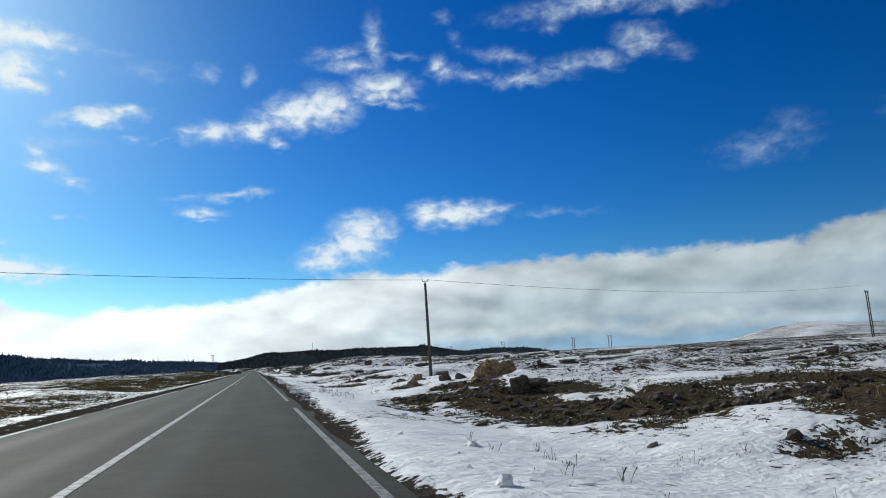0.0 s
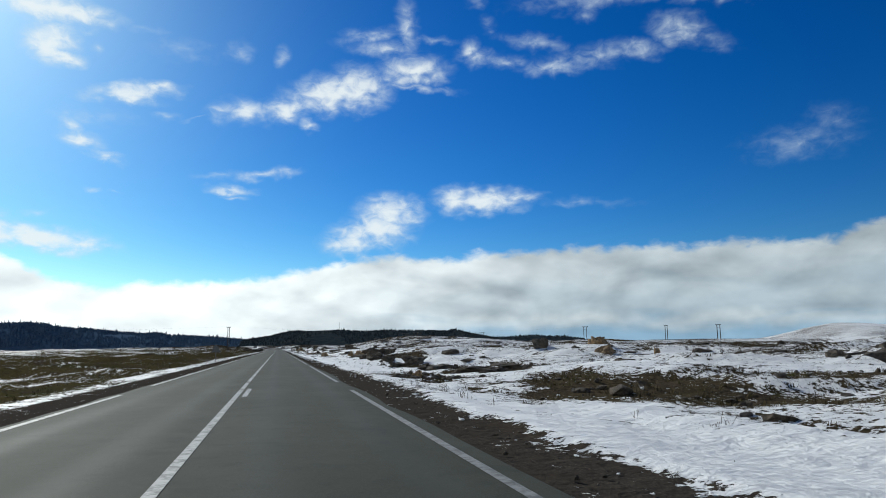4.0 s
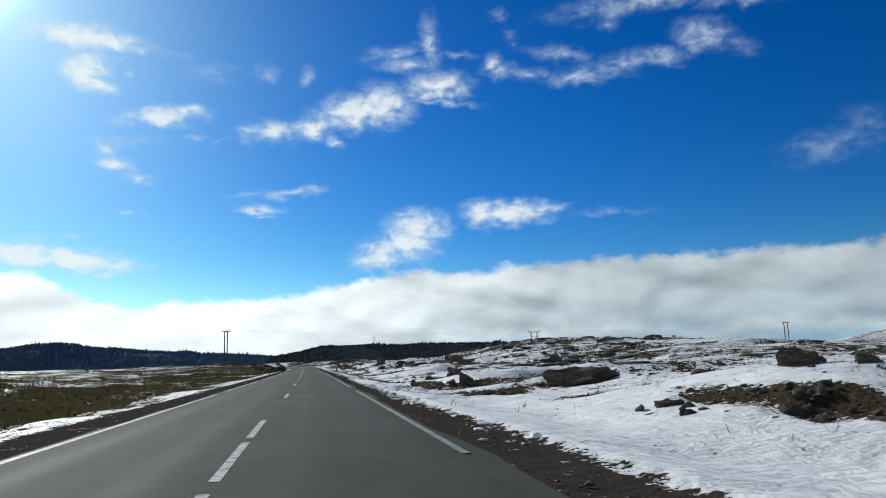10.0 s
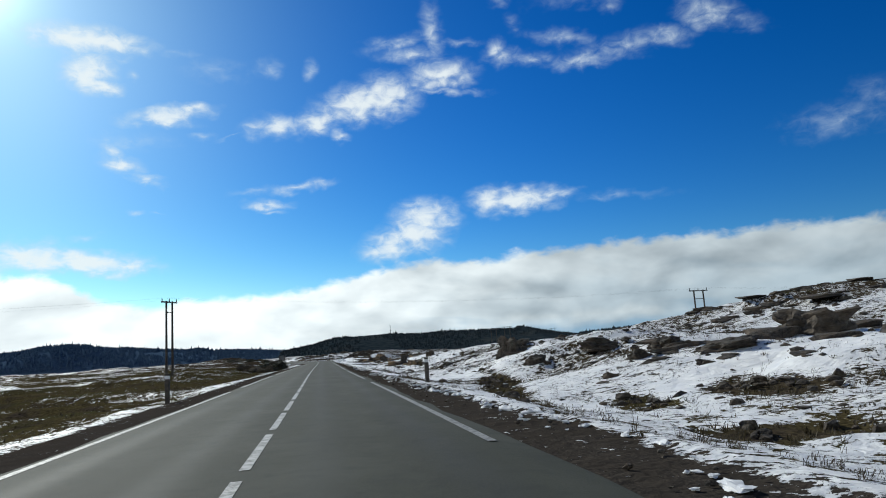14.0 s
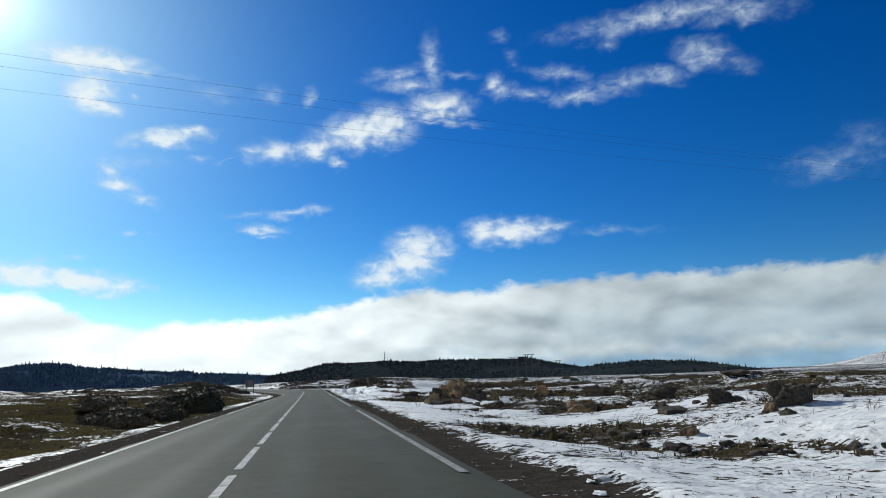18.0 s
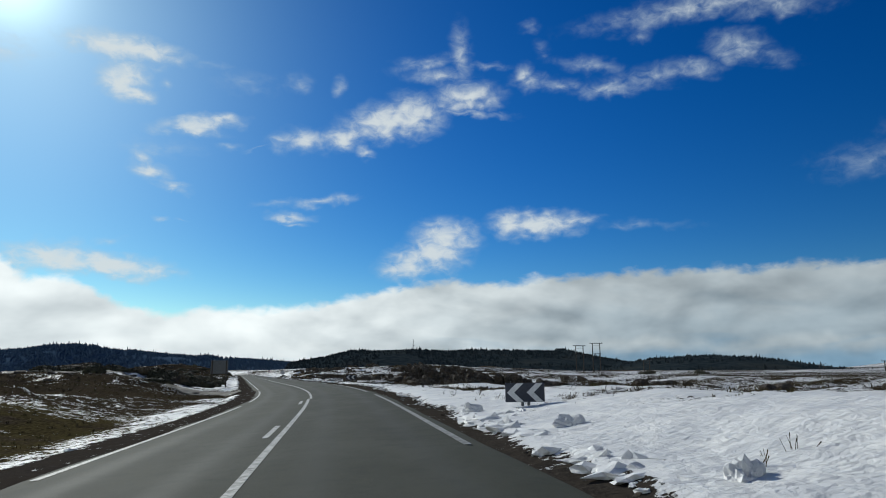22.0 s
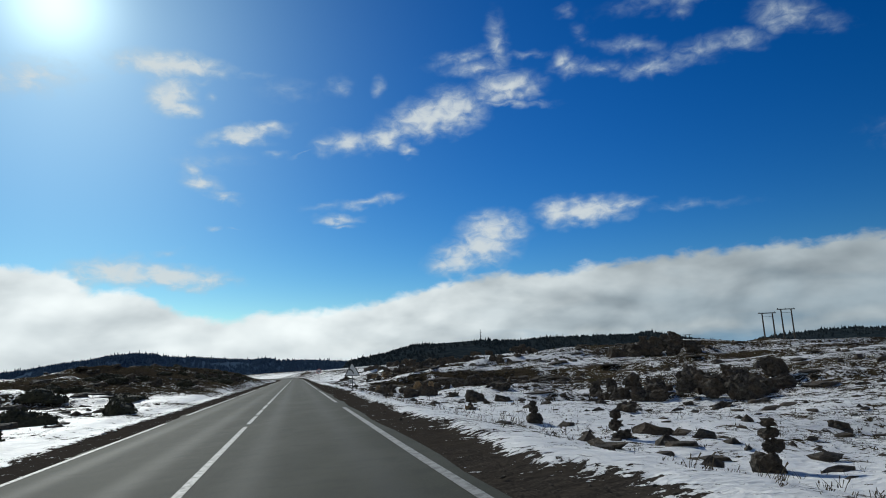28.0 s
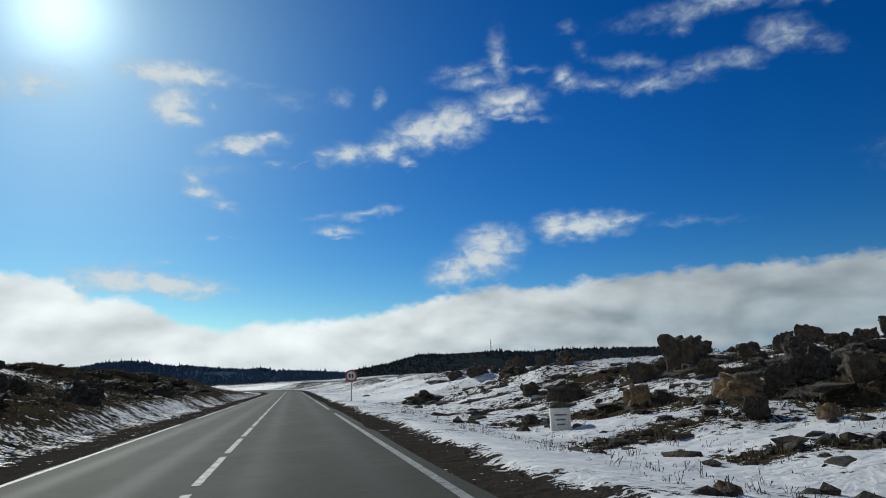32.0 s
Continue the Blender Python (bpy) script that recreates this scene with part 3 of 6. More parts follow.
BARE_B = [(14.3, 123.4, 2.1, 0.7, -98), (8.3, 154.3, 1.3, 1.3, -8), (7.1, 179.8, 5.1, 0.6, -99), (6.8, 173.2, 2.8, 0.5, -83), (8.1, 173.4, 1.6, 0.5, -63),
          (5.2, 166.9, 0.5, 0.5, -37), (10.2, 185.1, 2.6, 0.5, -45), (8.0, 232.2, 2.3, 0.9, -50), (11.3, 232.7, 2.1, 0.8, -42), (17.1, 239.7, 9.3, 0.5, -80),
          (11.0, 215.9, 2.9, 0.5, -75), (6.5, 254.3, 1.5, 0.9, -48), (7.3, 250.4, 1.9, 0.5, -77), (9.3, 252.7, 1.1, 0.5, -54), (11.4, 297.1, 2.0, 0.8, -99),
          (7.2, 308.1, 13.1, 0.5, -101), (6.7, 290.0, 0.4, 0.5, -28), (8.5, 289.9, 0.5, 0.5, -77), (8.7, 297.9, 1.4, 0.5, -91), (7.6, 359.3, 3.4, 0.5, -91)]
BARE_C = [(9.1, 352.2, 3.3, 0.5, -88), (9.8, 394.5, 3.0, 0.9, -71), (5.6, 374.5, 2.8, 1.3, -66), (6.9, 369.2, 2.4, 0.6, -56), (11.4, 387.7, 1.6, 1.6, -35),
          (9.5, 394.2, 5.0, 0.6, -99), (11.6, 391.9, 3.0, 0.9, -102), (6.3, 385.2, 0.6, 0.6, -35), (6.4, 390.4, 1.1, 0.5, -79), (5.5, 405.9, 1.6, 1.6, -62),
          (10.5, 413.0, 0.9, 0.9, -47), (8.7, 431.6, 8.6, 0.7, -85), (7.0, 417.6, 3.3, 1.0, -65), (7.2, 425.5, 1.1, 1.1, -53), (6.1, 430.7, 2.8, 0.5, -93),
          (7.2, 468.6, 4.1, 1.7, -79), (4.7, 509.9, 4.8, 1.6, -83), (4.6, 503.5, 1.1, 0.7, -57)]
BARE_D = [(7.4, 29.8, 1.4, .9, -65), (9.0, 27.5, 1.6, 1.2, -50), (10.5, 31.8, 1.6, .9, -48), (8.7, 36.6, 1.1, .5, -88), (7.0, 199.4, 4.2, .8, -88),
          (11.4, 209.6, 7.3, .9, -83), (-11.4, 620.6, 3.7, 0.5, -77), (-10.8, 616.9, 2.6, 0.6, -44), (-7.5, 618.4, 1.0, 0.5, -57), (-12.3, 611.5, 0.5, 0.5, -44), (-8.3, 616.6, 4.5, 0.6, -43), (-0.5, 617.9, 5.5, 1.9, -10), (0.1, 616.2, 3.9, 3.6, -9), (-12.6, 595.3, 1.1, 0.6, -62),
          (-11.5, 633, 2.2, .5, -8), (-7.2, 628, 3.0, .45, 6), (-6.5, 639, 3.2, .7, -5), (-2.5, 633, 2.6, .5, 12), (-12.8, 644, 2.4, .6, -14), (-8.5, 650, 3.2, .8, 4),
          (-15.2, 652, 2.0, .6, -10), (-3.4, 645, 3.4, .7, 3), (-5.0, 657, 4.0, .9, -6), (-12.0, 659, 2.6, .8, 8), (-14.6, 638, 1.3, .4, 20), (-13.2, 628, 1.1, .35, -20)]


def table(rows, y, u):
    """Looks rows up by y, then by the distance u from the road."""
    rows = np.array(rows)
    cols = [np.interp(y, rows[:, 0], rows[:, k]) for k in range(1, rows.shape[1])]
    a8, a20, a50, a120 = cols
    k1, k2, k3 = step(8, 20, u), step(20, 50, u), step(50, 120, u)
    return a8 + (a20 - a8) * k1 + (a50 - a20) * k2 + (a120 - a50) * k3


def ground_z(x, y):
    x, y = np.asarray(x, float), np.asarray(y, float)
    u = x - centre(y)
    au = np.abs(u)
    h = np.where(u > 0, table(RIGHT_Z, y, au), table(LEFT_Z, y, au))
    rise = step(4.2, 8.0, au)
    z = -.05 - .02 * np.clip(au - 3, 0, 1.2) + (h + .05) * rise
    z = z - .16 * np.exp(-((au - 5.6) / .7) ** 2) * (u < 0)
    z = z + banked(u, y) * step(16, 6, au)
    rough = step(5.0, 16.0, au)
    z = z + rough * ((fbm(x * .11, y * .11, 5, 3) - .5) * 1.1 + (fbm(x * .03, y * .03, 3, 9) - .5) * 1.2)
    ledge = fbm(x * .045 + y * .01, y * .09, 3, 21)
    z = z + rough * .5 * step(.52, .58, ledge) + rough * .3 * step(.5, .54, fbm(x * .1, y * .2, 3, 25))
    z = z + step(4.4, 6.0, au) * (fbm(x * 1.1, y * 1.1, 3, 5) - .5) * .16
    # the high plain climbs gently away from the road and lies open to the far hills
    z = z + np.clip(au - 120, 0, 2500) * np.where(u > 0, .0005 - .001 * step(340, 420, y), -.005) + np.clip(y - 760, 0, 2000) * .003 * step(-90, -10, u)
    return z


def snow_amount(x, y):
    u = x - centre(y)
    au = np.abs(u)
    d = np.where(u > 0, table(RIGHT_S, y, au), table(LEFT_S, y, au))
    rows = np.array(SNOW_EDGE)
    e = np.where(u > 0, np.interp(y, rows[:, 0], rows[:, 1]), 4.75)
    e = e + (fbm(x * .5, y * .35, 3, 31) - .5) * .8
    # on the verge of the way back the snow is a narrow ploughed fringe
    verge = (u < 0) & ((y < 500) | (y > 604))
    fringe = np.where(verge, step(8.2 - .7 * (y > 604), 6.2 - .2 * (y > 604), au), 0)
    base_left = table(LEFT_S, y, np.maximum(au, 20))
    d = np.where(verge, base_left + (d - base_left) * fringe, d)
    big = (fbm(x * .05, y * .16, 4, 41) - .5) * 1.25 + (fbm(x * .04 + 9, y * .6, 3, 43) - .5) * .8 * step(14, 30, au) + (fbm(x * .22, y * .45, 3, 47) - .5) * .9
    s = d + big * np.clip(1.35 - d, .25, 1.0) * (1 - .5 * step(535, 550, y) * step(612, 600, y) * (au < 40) * (u > 0))
    ragged = (fbm(x * .55, y * .4, 4, 53) - .5) * 1.7
    for bx, by, rx, ry, turn in BARE + BARE_A + BARE_B + BARE_C + BARE_D:
        ca, sa = math.cos(radians(turn)), math.sin(radians(turn))
        dx, dy = x - bx, y - by
        s = s - .8 * np.clip(1.7 - (np.hypot((dx * ca + dy * sa) / (rx + .3), (dy * ca - dx * sa) / (ry + .3)) + ragged) * 1.2, 0, 1)
    s = s * step(-.25, .25, au - e) - (au < 3.2)
    return s


def grass_amount(x, y):
    u = x - centre(y)
    g = np.where(u < 0, .85 * (y < 470) + .25, .35 + .6 * step(396, 401, y) * step(414, 409, y) + .5 * step(250, 270, y) * step(330, 300, y) * (u < 12))
    return g * step(4.6, 5.6, np.abs(u))


def part(name, bm, mat, parent=None, label=""):
    """Links a bmesh as one mesh object, under a thing where one is given."""
    me = bpy.data.meshes.new(name)
    bm.to_mesh(me)
    bm.free()
    me.materials.append(mat)
    ob = new(name, me)
    if parent:
        ob.parent = parent
    if label:
        ob["label"] = label
    return ob


def mesh_from(name, verts, faces, mat, smooth_shade=True):
    me = bpy.data.meshes.new(name)
    verts, faces = np.asarray(verts, np.float32), np.asarray(faces, np.int32)
    me.vertices.add(len(verts))
    me.vertices.foreach_set("co", verts.ravel())
    me.loops.add(faces.size)
    me.loops.foreach_set("vertex_index", faces.ravel())
    me.polygons.add(len(faces))
    me.polygons.foreach_set("loop_start", np.arange(0, faces.size, faces.shape[1], dtype=np.int32))
    me.polygons.foreach_set("use_smooth", np.full(len(faces), smooth_shade))
    me.update(calc_edges=True)
    me.materials.append(mat)
    return me


def grid_faces(rows, cols):
    i = (np.arange(rows - 1)[:, None] * cols + np.arange(cols - 1)[None]).ravel()
    return np.stack([i, i + 1, i + cols + 1, i + cols], -1)


def set_attr(me, name, values):
    a = me.attributes.new(name, "FLOAT", "POINT")
    a.data.foreach_set("value", np.asarray(values, np.float32).ravel())


# ---------------------------------------------------------------- ground and road
def build_ground():
    far = [150 * 1.17 ** k for k in range(1, 23)]
    side = np.concatenate([[0, 2.0, 3.0], np.arange(3.3, 9, .25), np.arange(9, 20, .5), np.arange(20, 46, 1.0), np.arange(46, 80, 2.0), np.arange(80, 151, 6), far])
    us = np.concatenate([-side[:0:-1], side])
    ys = np.concatenate([-np.array([700, 450, 300, 200, 140, 100, 70, 50]), np.arange(-40, 720, .8), np.arange(720, 860, 3), 860 * 1.05 ** np.arange(0, 34)])
    U, Y = np.meshgrid(us, ys)
    X = U + centre(Y)
    Z = ground_z(X, Y)
    S = snow_amount(X, Y)
    Z = Z + .09 * step(.35, .75, S) * (np.abs(U) > 3.4)
    me = mesh_from("ground", np.stack([X, Y, Z], -1).reshape(-1, 3), grid_faces(*U.shape), GROUND)
    set_attr(me, "snow", S)
    set_attr(me, "grass", grass_amount(X, Y))
    au = np.abs(U)
    set_attr(me, "grit", step(5.6, 4.4, au + (fbm(X * .6, Y * .3, 2, 77) - .5) * 1.4))
    ob = new("ground", me)
    tagged(ob, "stony high moor with patchy old snow and brown grass", "ground", kind="structure")


def build_road():
    us = np.linspace(-HALF - .42, HALF + .42, 15)
    ys = np.concatenate([np.arange(-60, 900, 2.0), np.arange(900, 1400, 8.0)])
    U, Y = np.meshgrid(us, ys)
    wob = (value_noise(Y * .45, U * 0 + np.sign(U) * 9, 3) - .5) * .22 * (np.abs(U) > HALF + .3)
    X = U + wob + centre(Y)
    Z = .035 - .012 * np.abs(U) * (np.abs(U) > 1) - .06 * (np.abs(U) > HALF + .4) + (Y > 860) * 0
    Z = Z + np.clip(Y - 760, 0, 2000) * .003 + banked(U, Y)
    me = mesh_from("road", np.stack([X, Y, Z], -1).reshape(-1, 3), grid_faces(*U.shape), ASPHALT)
    set_attr(me, "across", U)
    return tagged(new("road", me), "two-lane road of worn grey asphalt with broken edges", "road", kind="structure")


build_ground()
ROAD = build_road()


def stripe(name, y0, y1, u, width, paint=None):
    """A painted line along the road, as a thin slab."""
    n = max(2, int((y1 - y0) / 2) + 1)
    ys = np.linspace(y0, y1, n)
    verts = []
    for y in ys:
        c = float(centre(y)) + u
        z = .035 - .012 * abs(u) * (abs(u) > 1) + .006 + max(0, y - 760) * .003
        verts += [(c - width / 2, y, z + float(banked(u - width / 2, y))), (c + width / 2, y, z + float(banked(u + width / 2, y)))]
    me = mesh_from(name, verts, grid_faces(n, 2), paint or PAINT)
    ob = new(name, me)
    ob.parent = ROAD
    return ob


def paint_lines():
    for sgn in (1, -1):
        y = 388.5 - 26.2 * 17
        while y < 740:
            stripe("edge_line", y + 4.6, y + 26.2, sgn * HALF, .12, PAINT_DIRTY if sgn > 0 else PAINT)
            y += 26.2
    stripe("centre_line", -55, 101, 0, .12)
    stripe("lane_dash", 98.1, 101.4, .2, .12)
    stripe("lane_dash", 56.7, 59.8, .38, .12)
    stripe("lane_dash", 68.2, 70.2, .38, .12)
    for a, b, pitch in ((101.4, 217, 4.27), (225.9, 274, 14.6), (283.2, 421, 4.27), (567, 760, 4.3)):
        y = float(a)
        while y < b - 2:
            stripe("lane_dash", y, y + (3.6 if pitch > 5 else 3.58), .12 if pitch > 5 else .09 if a > 500 else 0, .12)
            y += pitch
    stripe("centre_line", 420.5, 468, -.03, .12)
    stripe("centre_line", 468, 566, .09, .12)
    for y in (423.6, 433.4, 448.9, 463.0):
        stripe("lane_dash", y, y + 3, -.3, .12)


paint_lines()


def far_hill(name, label, knots, y0, deep, mat, trees=0, seed=1, size=1.0):
    """A broad hill: a ridge over x by knots of (x, height), falling to the plain before and behind."""
    k = np.array(knots)
    xs = np.linspace(k[0, 0], k[-1, 0], 260)
    vs = np.linspace(-1, 1, 25)
    X, V = np.meshgrid(xs, vs)
    h = np.interp(X, k[:, 0], k[:, 1])
    Y = y0 + V * deep + (fbm(X * .002, V * 2, 2, seed) - .5) * deep * .3
    Z = h * np.clip(1 - np.abs(V) ** 1.6, 0, 1) + (fbm(X * .012, Y * .012, 4, seed) - .5) * h * .16 * (1 - np.abs(V)) * np.abs(V) * 2 - 3
    me = mesh_from(name, np.stack([X, Y, Z], -1).reshape(-1, 3), grid_faces(*X.shape), mat)
    hill = tagged(new(name, me), label, "hill", kind="structure")
    if trees:
        rng = np.random.default_rng(seed)
        vv, ff = [], []
        for _ in range(trees):
            x = rng.uniform(k[0, 0], k[-1, 0])
            v = rng.uniform(-.16, .06) if rng.uniform() < .4 else -rng.uniform(.1, .9)
            hh = np.interp(x, k[:, 0], k[:, 1])
            y = y0 + v * deep + (float(fbm(np.array(x * .002), np.array(v * 2), 2, seed)) - .5) * deep * .3
            z = hh * (1 - abs(v) ** 1.6) - 3.6 + (float(fbm(np.array(x * .012), np.array(y * .012), 4, seed)) - .5) * hh * .16 * (1 - abs(v)) * abs(v) * 2
            if value_noise(np.array(x * .01), np.array(v * 3), 5) < .16:
                continue
            ht, r = size * rng.uniform(2.6, 4.6) * (1.7 if rng.uniform() < .05 else 1), size * rng.uniform(1.3, 2.2)
            b = len(vv)
            for q in range(5):
                a = q * 2 * math.pi / 5 + rng.uniform(0, .5)
                vv.append((x + r * math.cos(a), y + r * math.sin(a), z))
            vv.append((x + rng.uniform(-.3, .3), y, z + ht))
            ff += [(b + q, b + (q + 1) % 5, b + 5) for q in range(5)]
        tagged(new(name + "_trees", mesh_from(name + "_trees", vv, ff, mat, False)), "dark conifers along the far ridge", "forest", kind="stuff")
    return hill


# the farthest hill and its trees carry painted-in blue haze
far_hill("hill_far", "dark forested hill on the horizon", [(-3600, 60), (-2700, 70), (-2005, 88.4), (-1840, 102.0), (-1702, 123.0), (-1568, 130.4), (-1461, 147.2), (-1311, 153.7), (-1158, 136.0), (-1016, 115.5), (-873, 97.9), (-727, 86.1), (-668, 93.1), (-579, 77.2), (-369, 62.8), (-184, 46.0), (66, 60), (416, 8)], 4200, 420, HAZED_FOREST, 8000, 3, 3.8)
far_hill("hill_mast", "long dark wooded hill below the radio mast", [(-75, 19.1), (-21, 28.1), (24, 38.7), (68, 40.5), (125, 41.9), (183, 37.6), (230, 39.4), (301, 39.2), (381, 36.5), (387, 41.0), (426, 30.9), (482, 20.6), (528, 12.6), (575, 5.7), (625, 2.0)], 1615, 240, PINEWOOD, 4200, 5)
far_hill("hill_right", "low dark wooded hill beside the hill of the mast", [(250, 2.0), (296, 8.0), (318, 12.0), (348, 15.9), (394, 18.7), (417, 19.4), (471, 16.4), (494, 13.6), (514, 8.0), (533, 2.0), (570, 2.0)], 1150, 120, PINEWOOD, 900, 7, .8)


def snow_mountain():
    k = [(2600, 0), (2820, 10), (2960, 36), (3080, 66), (3200, 96), (3310, 112), (3430, 110), (3650, 98), (4300, 94), (5000, 80), (6000, 36)]
    hill = far_hill("mountain_far", "bare rounded mountain with thin snow", k, 3471, 650, GROUND, 0, 8)
    n = len(hill.data.vertices)
    co = np.empty(n * 3, np.float32)
    hill.data.vertices.foreach_get("co", co)
    co = co.reshape(-1, 3)
    set_attr(hill.data, "snow", .6 + (fbm(co[:, 0] * .006, co[:, 1] * .01, 4, 4) - .5) * .8 + .1 * step(60, 130, co[:, 2]))
    set_attr(hill.data, "grass", np.zeros(n))
    set_attr(hill.data, "grit", np.zeros(n))


snow_mountain()

# ---------------------------------------------------------------- helpers for things


def thing(name, x, y, label, category, group="", z=None, rz=0.0):
    e = new(name)
    e.matrix_basis = pose(x, y, float(ground_z(x, y)) if z is None else z, 0, 0, rz)
    return tagged(e, label, category, group)


def box_bm(sx, sy, sz, at=(0, 0, 0), bevel=0.0, bm=None, rot=None):
    bm = bm or bmesh.new()
    r = bmesh.ops.create_cube(bm, size=1, matrix=Matrix.Translation(at) @ (rot or Matrix()) @ Matrix.Diagonal((sx, sy, sz, 1)))
    if bevel:
        es = list({e for v in r["verts"] for e in v.link_edges})
        bmesh.ops.bevel(bm, geom=es, offset=bevel, segments=2, affect="EDGES", profile=.6)
    return bm


def pole_bm(r0, r1, height, at=(0, 0, 0), sides=12, bm=None, lean=(0, 0)):
    bm = bm or bmesh.new()
    rings = []
    for k in range(6):
        f = k / 5
        r = r0 + (r1 - r0) * f
        ring = [bm.verts.new((at[0] + lean[0] * f + r * math.cos(a), at[1] + lean[1] * f + r * math.sin(a), at[2] + height * f))
                for a in (2 * math.pi * q / sides for q in range(sides))]
        rings.append(ring)
    for a, b in zip(rings, rings[1:]):
        for q in range(sides):
            bm.faces.new((a[q], a[(q + 1) % sides], b[(q + 1) % sides], b[q]))
    bm.faces.new(rings[-1])
    bm.faces.new(rings[0][::-1])
    return bm


def prism_bm(outline, y0, y1, bm=None):
    """A flat plate in the xz plane, from its outline, between two depths."""
    bm = bm or bmesh.new()
    a = [bm.verts.new((x, y0, z)) for x, z in outline]
    b = [bm.verts.new((x, y1, z)) for x, z in outline]
    bm.faces.new(a)
    bm.faces.new(b[::-1])
    n = len(outline)
    for i in range(n):
        bm.faces.new((a[i], b[i], b[(i + 1) % n], a[(i + 1) % n]))
    bmesh.ops.recalc_face_normals(bm, faces=bm.faces)
    return bm


def rounded_triangle(size, r, grow=0.0):
    """Corners rounded; the base is down and centred on the middle of the triangle."""
    h = size * math.sqrt(3) / 2
    cs = [(0, 2 * h / 3), (-size / 2, -h / 3), (size / 2, -h / 3)]
    pts = []
    for k, (x, z) in enumerate(cs):
        d = math.hypot(x, z)
        cx, cz = x * (1 - 2 * r / d), z * (1 - 2 * r / d)
        base = math.atan2(z, x)
        for q in range(7):
            a = base + radians(-60 + 20 * q)
            pts.append((cx + (r + grow) * math.cos(a), cz + (r + grow) * math.sin(a)))
    return pts


# ---------------------------------------------------------------- rocks


def rock_mesh(name, seed, mat, cuts=9, flat=1.0, sub=3):
    """An angular weathered boulder: a block split along planes and bedding layers, roughened by noise, one metre across."""
    rng = np.random.default_rng(seed)
    bm = bmesh.new()
    bmesh.ops.create_icosphere(bm, subdivisions=sub, radius=.85)
    planes = []
    spin = Euler(rng.normal(size=3) * (.22, .22, .8)).to_matrix()
    for axis in range(3):
        for sgn in (-1, 1):
            n = Vector((0, 0, 0))
            n[axis] = sgn
            n = spin @ (n + Vector(rng.normal(size=3) * .3))
            planes.append((np.array(n.normalized()), rng.uniform(.42, .6)))
    for _ in range(cuts - 1):
        n = rng.normal(size=3)
        n /= np.linalg.norm(n)
        planes.append((n, rng.uniform(.4, .58)))
    tilt = rng.normal(size=2) * .18
    off = Vector(rng.uniform(-50, 50, 3))
    layers = rng.uniform(-.06, .05, 12)
    for v in bm.verts:
        p = np.array(v.co)
        for n, d in planes:
            q = p @ n
            if q > d:
                p = p - n * (q - d)
        lay = .9 * layers[int((p[2] + tilt[0] * p[0] + .8) * 5.0) % 12]
        p[:2] *= 1 + lay
        w = Vector(p)
        ridge = abs(noise.noise(w * 2.6 + off)) - .2
        w += w.normalized() * (ridge * .3 + noise.fractal(w * 4.0 + off, .7, 2.0, 5) * .11)
        v.co = (w.x, w.y, w.z * flat)
    me = bpy.data.meshes.new(name)
    bm.to_mesh(me)
    bm.free()
    me.materials.append(mat)
    ext = np.array([v.co for v in me.vertices])
    lo, hi = ext.min(0), ext.max(0)
    c = (lo + hi) / 2
    k = 1.0 / (hi - lo)
    for v in me.vertices:
        v.co = ((v.co.x - c[0]) * k[0], (v.co.y - c[1]) * k[1], (v.co.z - lo[2]) * k[2])
    return me


ROCK_MESHES = [rock_mesh("boulder", 10 + k, ROCK, 13 + k % 5, 1.0, 4) for k in range(9)]
WARM_MESHES = [rock_mesh("boulder", 40 + k, ROCK_WARM, 12 + k % 4, 1.0, 4) for k in range(6)]
rock_rng = np.random.default_rng(77)
HEROES = []


def boulder(x, y, w, h, warm=0, group="", deep=None, label="", sink=.4):
    pick = WARM_MESHES if warm else ROCK_MESHES
    ob = new("boulder", pick[int(rock_rng.integers(len(pick)))])
    d = w * rock_rng.uniform(.65, 1.0) if deep is None else deep
    hh = h / (1 - sink)
    ob.matrix_basis = Matrix.Translation((x, y, float(ground_z(x, y)) - hh * sink)) @ Euler((rock_rng.uniform(-.08, .08), rock_rng.uniform(-.08, .08), rock_rng.uniform(-.5, .5))).to_matrix().to_4x4() \
        @ Matrix.Diagonal((w, d, hh, 1))
    size = "large" if w > 1.5 else "small" if w < .5 else "middle-sized"
    text = label or ("%s rusty orange limestone boulder half sunk in snow" % size if warm else "%s dark grey lichened boulder half sunk in snow" % size)
    return tagged(ob, text, "boulder", group)


def boulders(group, rows):
    for x, y, w, h, warm in rows:
        boulder(x, y, w, h, warm, group)
        HEROES.append((x, y, .35 + w * .6, .3 + w * .5, 0))


boulders("rocks on the bare patch by the telephone pole", [
    (11.8, 17.1, 0.35, 0.23, 0), (10.9, 25.8, 0.92, 0.57, 0), (12, 33, 2.0, 1.0, 1), (13.3, 33.6, 1.2, .8, 1), (8.6, 35, .75, .5, 1), (10.1, 40.5, .9, .5, 1), (10.3, 34.9, .7, .45, 0), (11.2, 35, .7, .4, 0), (9.9, 43.5, 1.1, .3, 0),
])
boulders("ledges in the snow of the first verge", [
    (3.5, 128.6, 0.14, 0.14, 0), (7.7, 133, 0.43, 0.24, 0), (10.3, 134.5, 2.11, 0.81, 0), (8.8, 138.3, 1.37, 0.52, 0),
    (8.5, 142.4, 2.04, 0.74, 0), (7.5, 144, 1.18, 0.43, 0),
])
